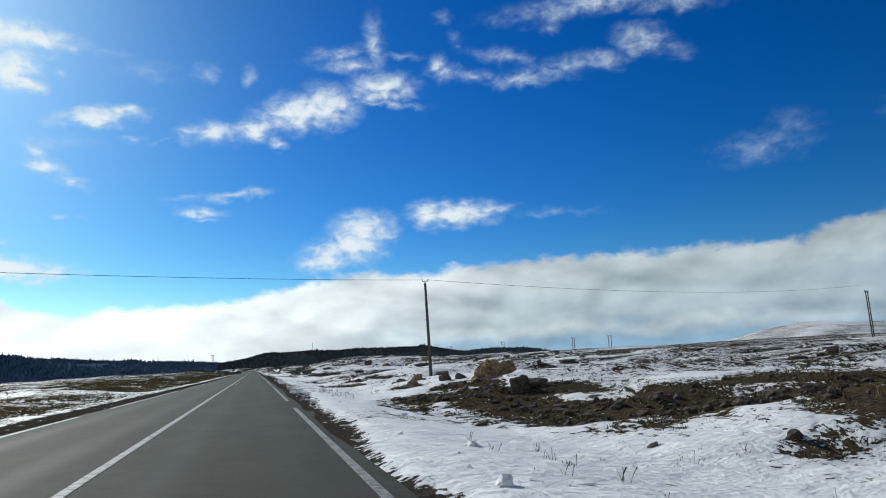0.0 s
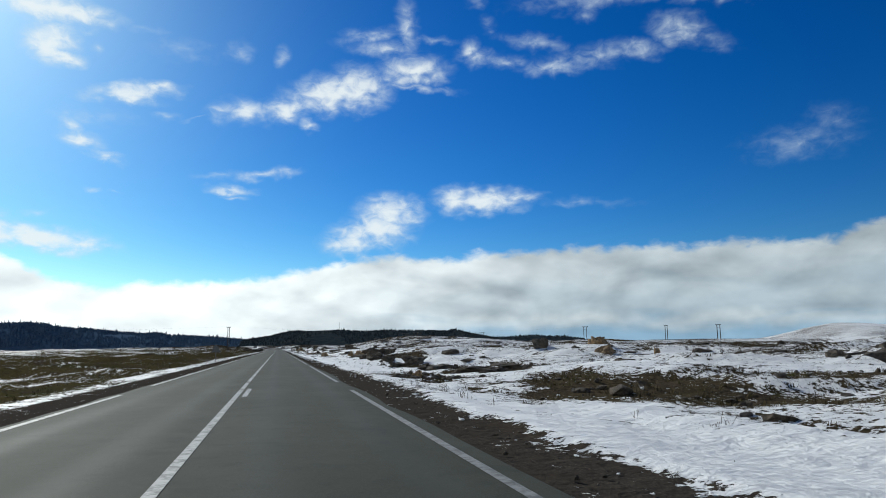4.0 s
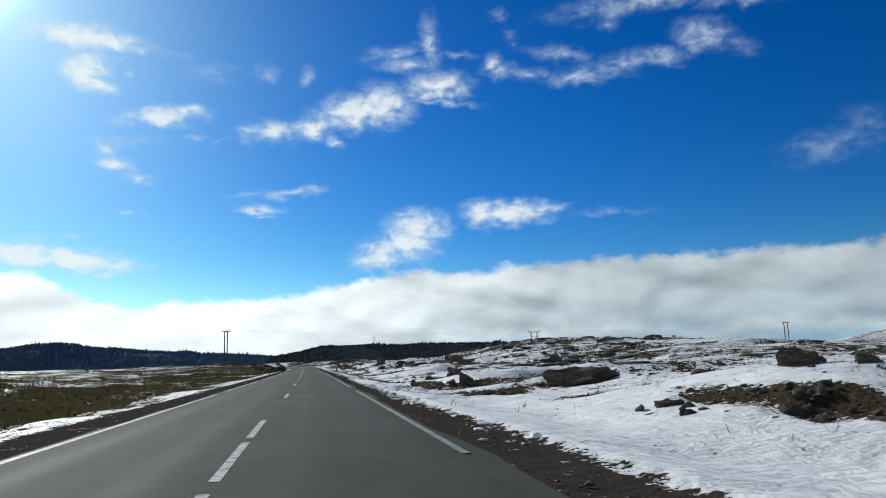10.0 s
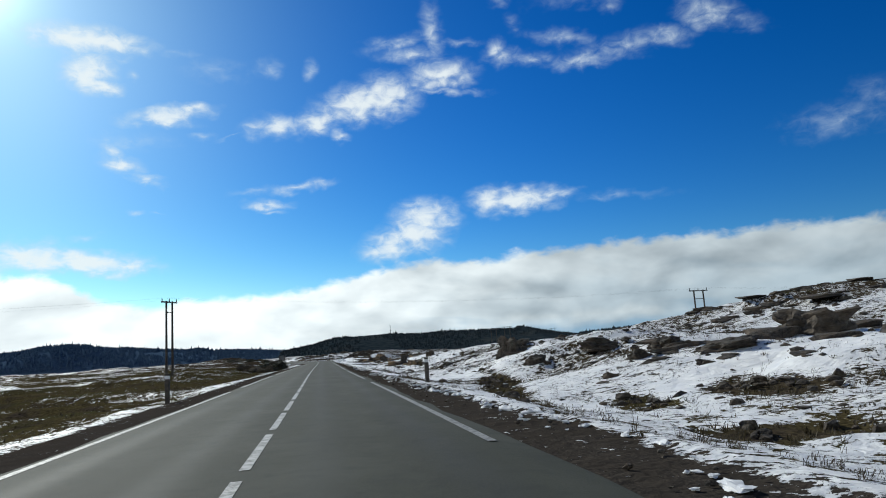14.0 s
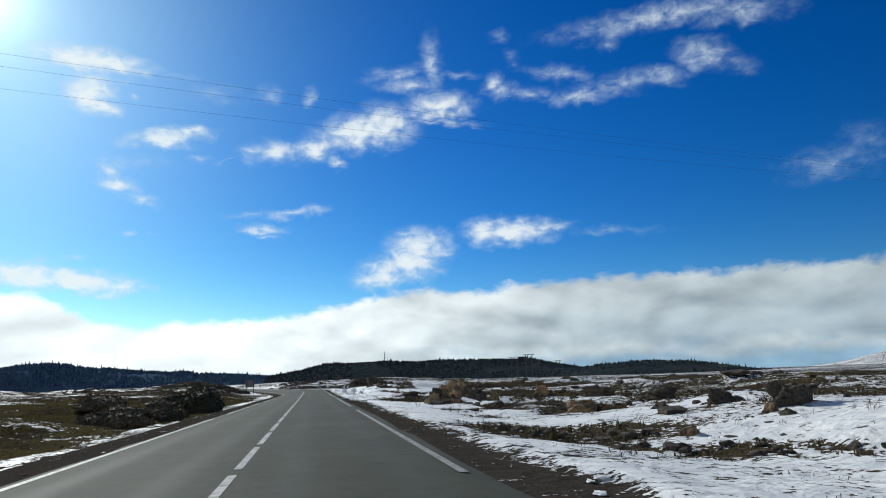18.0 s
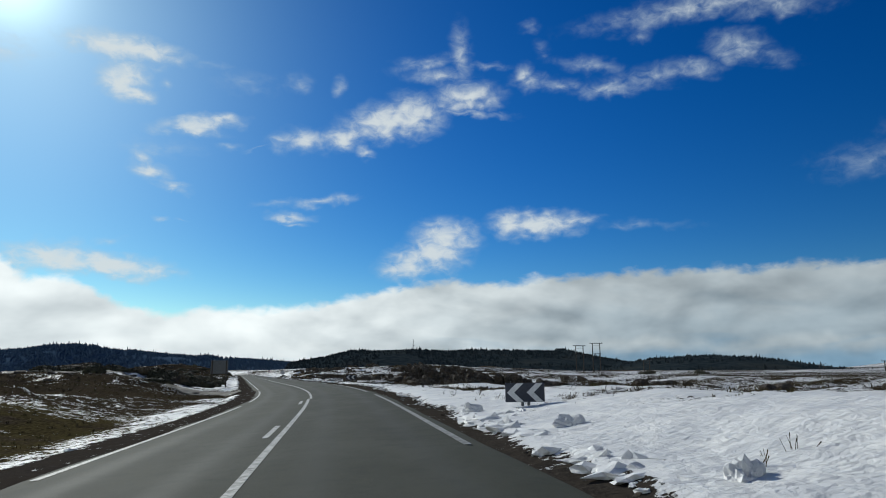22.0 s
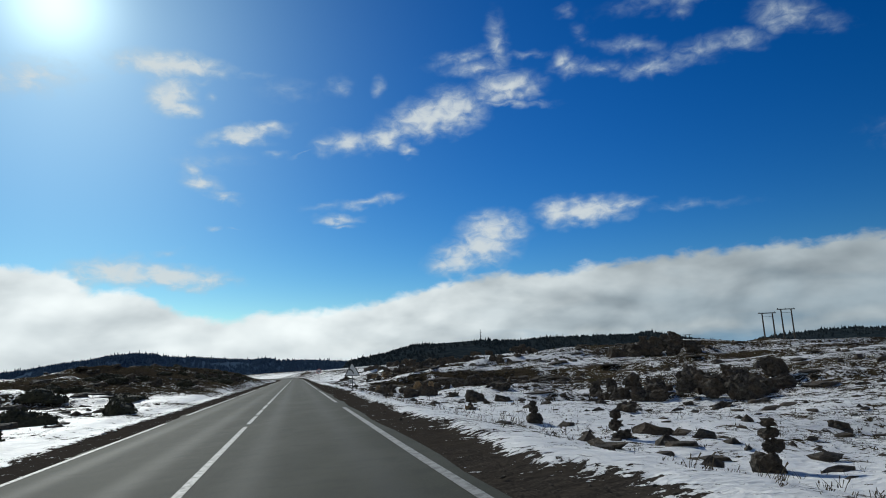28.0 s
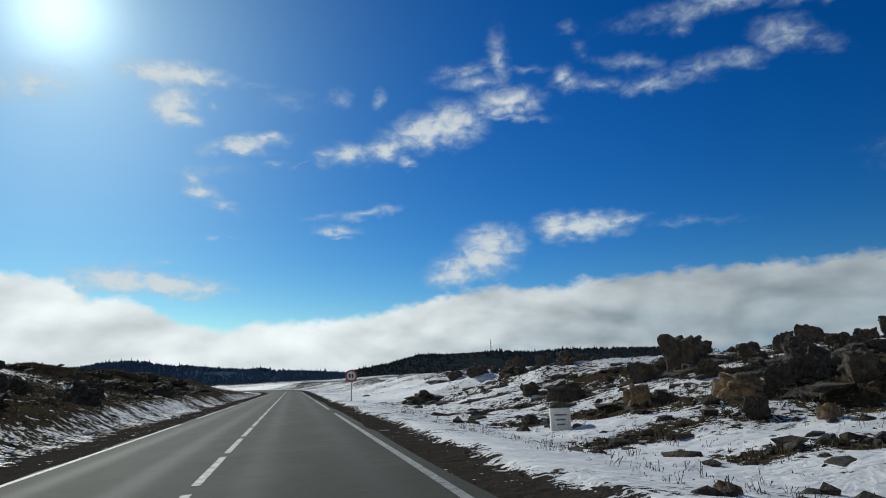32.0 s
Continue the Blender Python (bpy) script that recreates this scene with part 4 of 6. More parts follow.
boulders("stones of the smooth snow field", [
    (3.7, 156.4, 0.34, 0.19, 0), (10.4, 158.6, 2.41, 0.9, 0), (12.1, 158.8, 2.12, 0.9, 0), (42.1, 165.5, 3.02, 1.38, 1), (9.8, 166.6, 1.58, 0.57, 1),
    (8.7, 167.2, 1.02, 0.51, 1), (10.7, 167.8, 1.19, 0.79, 0), (10, 169.5, 1.48, 0.62, 1), (7, 191.5, 1.14, 0.59, 1), (7, 193, 0.91, 0.38, 1),
    (7.3, 194.9, 0.25, 0.12, 0),
])
boulders("stones at the foot of the hill", [
    (12.7, 231.8, 3.87, 0.77, 0), (8.8, 239.9, 1.04, 0.71, 0), (8, 240, 0.56, 0.28, 0), (7, 240.3, 1.79, 0.52, 1), (8.2, 241.4, 0.74, 0.32, 1),
    (7.2, 244.6, 1.94, 0.36, 0),
])
boulders("rocks along the brown strip", [
    (7.4, 348, 0.24, 0.14, 0), (8.5, 348.7, 1.04, 0.59, 1), (7.2, 348.8, 0.56, 0.24, 0), (8, 350.5, 0.65, 0.28, 1), (7.8, 352.1, 1.27, 0.51, 0),
    (11.1, 352.4, 0.97, 0.68, 0), (8.3, 353.7, 0.74, 0.48, 0), (8.5, 356, 0.77, 0.77, 0), (7.5, 357.6, 1.24, 0.46, 1), (8.9, 358, 0.65, 0.51, 0),
    (8.2, 362.8, 1.04, 0.33, 1),
])
boulders("broken rocks by the snowbank", [
    (7.7, 396.7, 0.68, 0.38, 1), (6.8, 398.7, 1.21, 0.76, 1), (8.5, 398.7, 0.5, 0.35, 0), (7.1, 401, 0.62, 0.25, 0), (11.6, 402.5, 0.86, 0.69, 1),
    (10.8, 402.6, 0.71, 0.51, 0), (10.4, 403.3, 1.46, 0.77, 0), (9.5, 404.4, 1.28, 0.9, 1), (15.5, 404.4, 1.03, 0.74, 1), (16.3, 406.1, 0.4, 0.76, 0),
    (10.0, 409.6, 1.6, 0.9, 1), (7, 409.7, 1.56, 0.43, 0), (10.3, 407.2, 2.0, 1.5, 1), (8.9, 406.2, 1.0, .7, 1), (10.4, 413.8, 1.08, 0.8, 1), (11.9, 414.8, .9, .55, 0),
])
boulders("rocks before the outcrop", [
    (8.2, 486.8, 0.96, 0.87, 0), (5.8, 487.7, 0.31, 0.17, 0), (10.6, 488.4, 0.66, 0.73, 0), (6.2, 491.2, 1.7, 0.73, 0), (8.2, 499.5, 1.6, 1.11, 0),
])
boulders("rocks of the cairn field", [
    (3, 566.7, 0.68, 0.29, 0), (-1.6, 571.1, 0.91, 0.44, 0), (3.4, 574.2, 0.54, 0.29, 0), (-4.3, 580.8, 0.98, 0.43, 0), (-5.5, 582.1, 1.19, 0.68, 0),
])
boulders("boulder heap behind the warning sign", [
    (-6.6, 596.7, 0.79, 0.59, 0), (-10.6, 597.1, 0.69, 0.39, 0), (-7, 597.3, 0.62, 0.93, 1), (-7.4, 597.6, 0.64, 0.58, 0), (-8.1, 597.8, 0.75, 0.59, 1),
    (-9.7, 597.9, 0.64, 0.48, 0), (-8.9, 597.9, 0.86, 0.59, 0), (-8.3, 600.5, 1.16, 0.52, 0), (-6.5, 600.5, 1.31, 0.59, 0), (-4.5, 600.8, 1.21, 0.61, 0),
    (-9.9, 601.3, 0.94, 0.54, 0), (-10.5, 601.5, 0.81, 0.47, 0), (-10.8, 602.1, 0.61, 0.6, 1), (-10.6, 602.5, 0.57, 0.36, 0), (-10.5, 604.4, 0.54, 0.38, 1),
    (-9.9, 604.4, 0.5, 0.42, 0), (-11.4, 604.5, 0.67, 0.4, 0), (-9.7, 606.5, 0.71, 0.41, 0),
])
boulders("boulders above the milestone", [
    (-16.7, 629.2, 0.29, 0.22, 1), (-10.6, 636.5, 0.56, 0.46, 1), (-11.5, 637.9, 0.61, 0.5, 0), (-8, 639.1, 1.17, 0.73, 0), (-10.4, 640.4, 1.6, 0.65, 1),
    (-9.1, 640.6, 1.1, 0.63, 0), (-8, 640.7, 1.6, 0.88, 0),
])
boulders("boulders of the last slope", [
    (-11.4, 643.3, 0.53, 0.35, 0), (-12, 643.8, 1.19, 0.69, 1), (-9, 645, 1.16, 0.68, 0), (-12.7, 650.5, 1.64, 0.75, 0), (-13.2, 655, 0.98, 0.65, 0),
    (-6.9, 651.8, 2.1, 1.6, 0), (-3.8, 657.9, 2.4, 1.5, 0), (4.3, 659.7, 2.2, 1.2, 0), (-17.7, 668.8, 3.05, 0.84, 0),
])

boulders("ledges beside the first dashes", [
    (23.1, 139.4, 1.77, 0.99, 0), (25.4, 131.0, 1.74, 0.75, 1), (28.9, 129.3, 0.56, 0.71, 1), (7.6, 127.0, 1.34, 0.40, 0),
    (9.3, 125.1, 1.05, 0.38, 0), (8.9, 119.7, 2.32, 0.46, 0), (9.0, 113.2, 1.93, 0.39, 0), (11.5, 115.1, 2.67, 0.32, 0), (9.2, 115.4, 0.53, 0.26, 0),
    (6.2, 112.8, 0.63, 0.37, 1), (6.6, 110.3, 0.26, 0.24, 1), (9.6, 111.4, 1.41, 0.30, 0), (13.2, 122.0, 1.15, 0.31, 0),
])
boulders("boulders in the deep snow", [
    (11.4, 163.6, 1.41, 0.84, 0), (15.0, 156.5, 1.65, 0.83, 1), (7.7, 158.4, 0.43, 0.24, 0),
])
boulders("rocks of the brown bank", [
    (7.5, 170.0, 1.11, 0.15, 1), (6.6, 185.2, 1.03, 0.72, 1), (10.6, 185.4, 0.43, 0.35, 1), (20.4, 185.9, 1.69, 0.34, 0), (18.2, 179.4, 1.10, 0.33, 0),
    (4.1, 171.6, 0.32, 0.15, 0),
])
boulders("rocks before the hill", [
    (14.6, 219.2, 1.65, 0.61, 0), (15.3, 217.3, 1.12, 0.32, 0), (8.7, 216.7, 0.86, 0.26, 0), (8.2, 215.0, 0.54, 0.23, 0), (9.9, 213.6, 0.42, 0.26, 0),
    (10.9, 253.3, 1.33, 0.71, 0),
])
boulders("boulders on the hill", [
    (9.0, 254.1, 0.55, 0.29, 0), (26.8, 273.1, 1.90, 0.79, 0),
])
boulders("ledges of the hill side", [
    (12.5, 326.0, 1.99, 1.39, 0), (12.1, 318.3, 1.34, 0.60, 0), (22.4, 307.9, 3.99, 1.33, 0), (16.4, 305.1, 3.03, 0.47, 0), (15.7, 309.4, 1.61, 0.54, 0),
    (13.8, 308.6, 1.29, 0.52, 0), (15.5, 317.0, 2.64, 0.59, 0), (13.9, 303.2, 0.86, 0.30, 0),
])
boulders("rocks past the hill", [
    (10.6, 372.2, 1.25, 0.59, 0), (9.8, 371.9, 0.38, 0.32, 1), (7.3, 371.1, 0.52, 0.26, 1), (11.3, 376.2, 0.99, 0.46, 0), (10.4, 378.0, 0.71, 0.32, 0),
    (15.5, 387.3, 1.57, 0.57, 0), (18.8, 401.9, 2.31, 0.77, 0), (11.4, 386.8, 1.50, 0.50, 1),
])
boulders("orange boulders on the grass mound", [
    (7.7, 421.0, 0.84, 0.32, 0), (6.6, 426.4, 1.27, 0.38, 0),
])
boulders("rocks behind the snowbank", [
    (5.7, 430.1, 1.12, 0.31, 0), (7.7, 428.7, 0.46, 0.35, 0), (7.7, 441.5, 1.10, 0.31, 1),
])
boulders("rocks across the brown grass", [
    (11.8, 474.1, 1.91, 0.78, 0), (18.5, 494.3, 2.76, 1.55, 0), (7.8, 475.6, 1.09, 0.45, 0), (6.8, 476.0, 0.51, 0.29, 0), (21.8, 496.8, 2.22, 0.93, 0),
])
boulders("rocks beside the cairns", [
    (-6.4, 585.2, 0.70, 0.34, 0), (-7.6, 580.6, 0.47, 0.21, 0), (-5.5, 578.7, 0.46, 0.23, 0), (-6.5, 575.9, 0.32, 0.40, 0), (-6.7, 575.4, 0.33, 0.26, 1),
    (1.5, 585.1, 0.81, 0.97, 0), (-8.5, 589.0, 1.49, 0.56, 0), (-7.5, 588.4, 1.09, 0.73, 0), (-9.9, 589.7, 0.76, 0.34, 0), (-3.2, 588.6, 1.49, 0.47, 0),
    (-1.4, 604.7, 1.28, 0.96, 0),
])


def heap(group, x, y, rx, ry, rise, count, sizes, warm=.15, seed=1, joined=False):
    """An outcrop: boulders piled on one another towards its middle."""
    rng = np.random.default_rng(seed)
    vv, ff, base = [], [], 0
    for _ in range(count):
        a, r = rng.uniform(0, 2 * math.pi), math.sqrt(rng.uniform(0, 1))
        px, py = x + rx * r * math.cos(a), y + ry * r * math.sin(a)
        w = rng.uniform(*sizes)
        h = w * rng.uniform(.4, .75)
        if abs(px - float(centre(py))) < 6.2:
            continue
        ob = boulder(px, py, w, h, int(rng.uniform() < warm), group, label="dark weathered boulder of a tumbled rock outcrop")
        ob.location.z += rise * max(0, 1 - r ** 1.3) * rng.uniform(.75, 1.0)
        if joined:
            me = ob.data
            m = np.array(ob.matrix_basis)
            v = np.array([q.co for q in me.vertices])
            vv.append(v @ m[:3, :3].T + m[:3, 3])
            ff.append(np.array([q.vertices[:] for q in me.polygons]) + base)
            base += len(v)
            bpy.data.objects.remove(ob)
    if joined:
        tagged(new("rock_pile", mesh_from("rock_pile", np.concatenate(vv), np.concatenate(ff), ROCK, False)), "distant tumbled pile of dark weathered rocks", "rocks", kind="stuff")


heap("boulders of the low outcrop", 10.2, 520, 2.8, 3.6, 2.1, 36, (.8, 1.9), .05, 5)
heap("boulders at the foot of the outcrop", 20.5, 519.5, 3.4, 3.0, 1.2, 18, (.8, 1.9), .05, 43, joined=True)
heap("boulders of the high outcrop", 15.6, 523, 5.4, 4.2, 2.7, 52, (.9, 2.3), .04, 6)
heap("boulders behind the outcrop", 26, 535, 12, 7, .8, 8, (.9, 2.2), .05, 7, joined=True)
heap("pile beside the cairns", 4.8, 578.5, 3.2, 2.6, .8, 26, (.5, 1.3), .1, 19, joined=True)
heap("outcrop past the cairns", -2.2, 602.5, 3.4, 2.6, .8, 30, (.5, 1.3), .08, 41, joined=True)
heap("far outcrop of the cairn field", 21, 624, 7, 4, 1.8, 26, (.9, 2.2), .05, 42, joined=True)
heap("rocks of the far ridge", -9.5, 678, 6, 9, .8, 12, (.7, 1.7), .05, 8, joined=True)
heap("rocks in the cairn field", 6.0, 584, 6, 4, .8, 20, (.5, 1.5), .05, 9, joined=True)
heap("rocks beside the brown grass", 24, 492, 10, 4, .6, 14, (.8, 1.8), .05, 10, joined=True)
heap("broken rocks of the snowbank", 9.6, 404, 3.2, 3.6, .3, 10, (.4, 1.0), .3, 11)
heap("heap behind the warning sign", -7.2, 599, 4.0, 3.0, .45, 26, (.35, .85), .1, 12)
heap("pile of the last rise", 0.5, 668, 4, 4, .9, 14, (.6, 1.5), .1, 31, joined=True)
heap("pile of the last rise", 9, 655, 5, 4, .9, 14, (.6, 1.6), .1, 32, joined=True)
heap("pile of the last rise", -8, 668, 5, 5, .7, 16, (.5, 1.4), .1, 33, joined=True)
heap("pile of the last rise", 18, 648, 6, 4, .8, 12, (.6, 1.6), .1, 34, joined=True)
heap("pile of the last slope", -1.5, 638, 5, 4, .5, 18, (.4, 1.1), .1, 35, joined=True)
heap("pile of the last slope", 3.5, 629, 5, 4, .5, 16, (.4, 1.1), .1, 36, joined=True)
heap("pile of the last slope", -3.5, 647, 4, 3, .4, 12, (.4, 1.0), .1, 37, joined=True)
heap("rocks on the last slope", -3, 650, 8, 7, .4, 14, (.4, 1.2), .3, 13, joined=True)
heap("rocks of the dark bank", -37.5, 660, 5, 16, .4, 6, (.6, 1.6), .0, 14, joined=True)
heap("rocks of the dark bank", -33.0, 628, 5, 14, .3, 5, (.5, 1.5), .0, 15, joined=True)


def joined_rocks(name, label, zones, seed, flat_range=(.3, .7), mat=ROCK, meshes=None):
    """Stones too many to count, as one mesh: zones of (y0, y1, u0, u1, count, least, largest)."""
    rng = np.random.default_rng(seed)
    srcs = []
    for k in range(6):
        me = rock_mesh("stone", seed * 7 + k, mat, 8, 1.0, 2)
        v = np.array([q.co for q in me.vertices])
        f = np.array([p.vertices[:] for p in me.polygons])
        srcs.append((v, f))
        bpy.data.meshes.remove(me)
    vv, ff, base = [], [], 0
    for zone in zones:
        strip = len(zone) == 5
        count, lo, hi = (int(14 + 14 * zone[2] * zone[3]), .07, .42) if strip else zone[4:]
        for _ in range(min(count, 1700)):
            if strip:
                p, q, turn = rng.normal() * zone[2] * .55, rng.normal() * zone[3] * .6, radians(zone[4])
                x, y = zone[0] + p * math.cos(turn) - q * math.sin(turn), zone[1] + p * math.sin(turn) + q * math.cos(turn)
                if abs(x - float(centre(y))) < 5.3:
                    continue
            else:
                y, u = rng.uniform(zone[0], zone[1]), rng.uniform(zone[2], zone[3])
                if abs(u) < 6.8:
                    continue
                x = float(centre(y)) + u
                if fbm(np.array(x * .07), np.array(y * .12), 3, seed) < .44:
                    continue
            w = lo * (hi / lo) ** (rng.uniform() ** 1.7)
            v, f = srcs[int(rng.integers(6))]
            h = w * rng.uniform(*flat_range)
            a = rng.uniform(0, 6.28)
            wx, wy = w * rng.uniform(.8, 1.5), w * rng.uniform(.6, 1.0)
            p = v * (wx, wy, h)
            q = np.stack([p[:, 0] * math.cos(a * .12) - p[:, 1] * math.sin(a * .12), p[:, 0] * math.sin(a * .12) + p[:, 1] * math.cos(a * .12), p[:, 2] - .35 * h], -1)
            q += (x, y, float(ground_z(x, y)))
            vv.append(q)
            ff.append(f + base)
            base += len(v)
    me = mesh_from(name, np.concatenate(vv), np.concatenate(ff), mat, False)
    return tagged(new(name, me), label, "stones", kind="stuff")


joined_rocks("field_stones", "dark stones scattered over the moor", [
    (-10, 90, 12, 70, 420, .25, 1.1), (90, 170, 8, 60, 360, .25, 1.6), (170, 250, 12, 70, 200, .2, 1.0), (250, 370, 10, 70, 1100, .2, 1.0), (330, 430, 7, 60, 420, .2, 1.3),
    (430, 520, 14, 80, 420, .3, 1.8), (520, 640, 8, 60, 1000, .2, 1.0), (545, 612, 6.8, 22, 900, .12, .45), (600, 700, 8, 50, 700, .2, .9), (608, 672, 7.5, 24, 1100, .12, .8), (606, 640, 9, 30, 260, .3, 1.3), (-10, 330, -80, -9, 300, .2, .7), (500, 720, -45, -7.5, 1600, .25, 1.4)], 3)
joined_rocks("strip_stones", "broken brown stones lying on the bare strips", [
    (bx, by, rx, ry, turn) for bx, by, rx, ry, turn in BARE_A + BARE_B + BARE_C + BARE_D], 4, (.35, .8))
joined_rocks("boulder_rubble", "broken stones lying round the boulders", HEROES, 6, (.4, .9))
joined_rocks("rock_ledges", "long low dark ledges of bedrock showing through the snow", [
    (255, 370, 14, 70, 760, .8, 3.0), (90, 175, 14, 60, 70, 1.0, 3.5), (560, 720, 14, 60, 420, .6, 2.0), (612, 665, 9, 26, 130, .6, 1.8), (560, 700, -50, -12, 320, .6, 1.8), (0, 90, 20, 90, 90, .8, 3.0), (380, 520, 25, 90, 120, 1.0, 3.5)], 5, (.14, .3))


# ---------------------------------------------------------------- snow lumps and plants


def scatter_lumps(name, label, zones, seed, mat):
    rng = np.random.default_rng(seed)
    bm = bmesh.new()
    bmesh.ops.create_icosphere(bm, subdivisions=2, radius=.5)
    base_v = np.array([v.co for v in bm.verts])
    base_f = np.array([[v.index for v in f.verts] for f in bm.faces])
    bm.free()
    forms = []
    for k in range(8):
        o = Vector(rng.uniform(-30, 30, 3))
        forms.append(np.array([np.array(Vector(p) * (1 + 1.0 * noise.noise(Vector(p) * 3.4 + o) + .6 * noise.noise(Vector(p) * 9 + o))) for p in base_v]))
    vv, ff, n = [], [], 0
    for y0, y1, u0, u1, count, lo, hi in zones:
        for _ in range(count):
            y = rng.uniform(y0, y1)
            u = rng.triangular(min(u0, u1), (u0 * .7 + u1 * .3), max(u0, u1))
            x = float(centre(y)) + u
            if value_noise(np.array(y * .25), np.array(u * .8), seed) < .38:
                continue
            w = .8 * lo * (hi / lo) ** (rng.uniform() ** 2.4)
            a = rng.uniform(0, 6.28)
            p = forms[int(rng.integers(8))] * (w * rng.uniform(.9, 2.3), w, w * rng.uniform(.28, .62))
            q = np.stack([p[:, 0] * math.cos(a) - p[:, 1] * math.sin(a), p[:, 0] * math.sin(a) + p[:, 1] * math.cos(a), p[:, 2] + .04 * w], -1)
            vv.append(q + (x, y, float(ground_z(x, y)) + .02))
            ff.append(base_f + n)
            n += len(base_v)
    me = mesh_from(name, np.concatenate(vv), np.concatenate(ff), mat, False)
    return tagged(new(name, me), label, "snow", kind="stuff")


scatter_lumps("ploughed_snow", "crumbs and clods of ploughed snow along the verges", [
    (-8, 40, 3.5, 6.5, 700, .06, .4), (35, 75, 3.7, 5.6, 700, .05, .22), (75, 120, 3.8, 6.0, 160, .04, .14), (120, 180, 3.7, 5.6, 420, .04, .2), (178, 230, 3.6, 5.4, 260, .05, .26), (222, 262, 3.8, 8.5, 1900, .06, .4), (250, 345, 3.7, 6.0, 700, .06, .24),
    (345, 420, 3.9, 6.2, 560, .06, .28), (405, 456, 3.6, 5.6, 1300, .08, .5), (456, 530, 3.7, 6.4, 1500, .06, .28), (600, 660, 4.6, 6.6, 160, .06, .3), (-8, 500, -6.4, -4.4, 1500, .05, .25),
    (500, 660, -6.2, -4.4, 560, .06, .28), (-5, 120, 5.5, 12, 1100, .04, .16), (150, 240, 5.5, 11, 700, .04, .14), (240, 480, 5.0, 12, 2200, .04, .17), (480, 660, 4.6, 13, 2600, .04, .2)], 9, SNOW)


def stalks(name, label, zones, seed, mat, height=(.07, .28), blades=(3, 7)):
    rng = np.random.default_rng(seed)
    vv, ff, n = [], [], 0
    for y0, y1, u0, u1, count in zones:
        for _ in range(count):
            y, u = rng.uniform(y0, y1), rng.uniform(u0, u1)
            x = float(centre(y)) + u
            if fbm(np.array(x * .35), np.array(y * .35), 2, seed) < .5:
                continue
            z = float(ground_z(x, y)) + .02
            ht = rng.uniform(*height)
            for _b in range(int(rng.integers(*blades))):
                a, tilt = rng.uniform(0, 6.28), rng.uniform(.1, .75)
                l, wd = ht * rng.uniform(.5, 1.15), ht * .013 + .002
                bx, by = x + rng.normal() * ht * .18, y + rng.normal() * ht * .18
                dx, dy, dz = math.cos(a) * math.sin(tilt) * l, math.sin(a) * math.sin(tilt) * l, math.cos(tilt) * l
                vv += [(bx - wd, by, z), (bx + wd, by, z), (bx + dx * .6 + wd * .7, by + dy * .6, z + dz * .65), (bx + dx * .6 - wd * .7, by + dy * .6, z + dz * .65),
                       (bx + dx, by + dy, z + dz), (bx + dx + wd * 2, by + dy, z + dz * .93)]
                ff += [(n, n + 1, n + 2, n + 3), (n + 3, n + 2, n + 5, n + 4)]
                n += 6
    return tagged(new(name, mesh_from(name, vv, ff, mat, False)), label, "grass", kind="stuff")


stalks("dry_stalks", "dry brown stalks standing out of the snow", [
    (0, 100, 5, 16, 1100), (95, 240, 5.0, 18, 2200), (240, 350, 5.0, 22, 4200), (330, 430, 5.0, 18, 1800), (430, 520, 5.0, 16, 1500), (520, 640, 5.4, 22, 4200), (600, 670, 6, 18, 1300)], 21, TWIG)
stalks("verge_grass", "short tawny grass along the verge", [
    (255, 345, 5.2, 7.2, 1500), (-10, 420, -16, -6.2, 4200), (540, 660, 5.3, 6.6, 900), (460, 520, 6.5, 9, 700)], 22, TWIG, (.06, .18), (8, 14))


def tussocks(name, label, zones, seed, mat, bare=.5, blades=11, thick=.05):
    """Tufts of dead grass and heath on the ground that the snow leaves bare: zones of (y0, y1, u0, u1, count, height)."""
    rng = np.random.default_rng(seed)
    vv, ff, n = [], [], 0
    for y0, y1, u0, u1, count, height in zones:
        y, u = rng.uniform(y0, y1, count), rng.uniform(u0, u1, count)
        x = u + centre(y)
        keep = snow_amount(x, y) + (fbm(x * .5, y * .5, 3, seed) - .5) * .9 < bare
        x, y = x[keep], y[keep]
        z = ground_z(x, y) - .01
        for k in range(blades):
            h = height * rng.uniform(.45, 1.2, len(x))
            a, tilt = rng.uniform(0, 6.28, len(x)), rng.uniform(.15, .95, len(x))
            bx, by = x + rng.normal(size=len(x)) * height * .4, y + rng.normal(size=len(x)) * height * .4
            wd = .008 + thick * h
            px, py = -np.sin(a) * wd, np.cos(a) * wd
            ox, oy, oz = np.cos(a) * np.sin(tilt) * h, np.sin(a) * np.sin(tilt) * h, np.cos(tilt) * h
            q = np.stack([np.stack([bx - px, by - py, z], -1), np.stack([bx + px, by + py, z], -1),
                          np.stack([bx + ox + px * .3, by + oy + py * .3, z + oz], -1), np.stack([bx + ox - px * .3, by + oy - py * .3, z + oz], -1)], 1)
            vv.append(q.reshape(-1, 3))
            ff.append(np.arange(len(x) * 4).reshape(-1, 4) + n)
            n += len(x) * 4
    return tagged(new(name, mesh_from(name, np.concatenate(vv), np.concatenate(ff), mat, False)), label, "grass", kind="stuff")


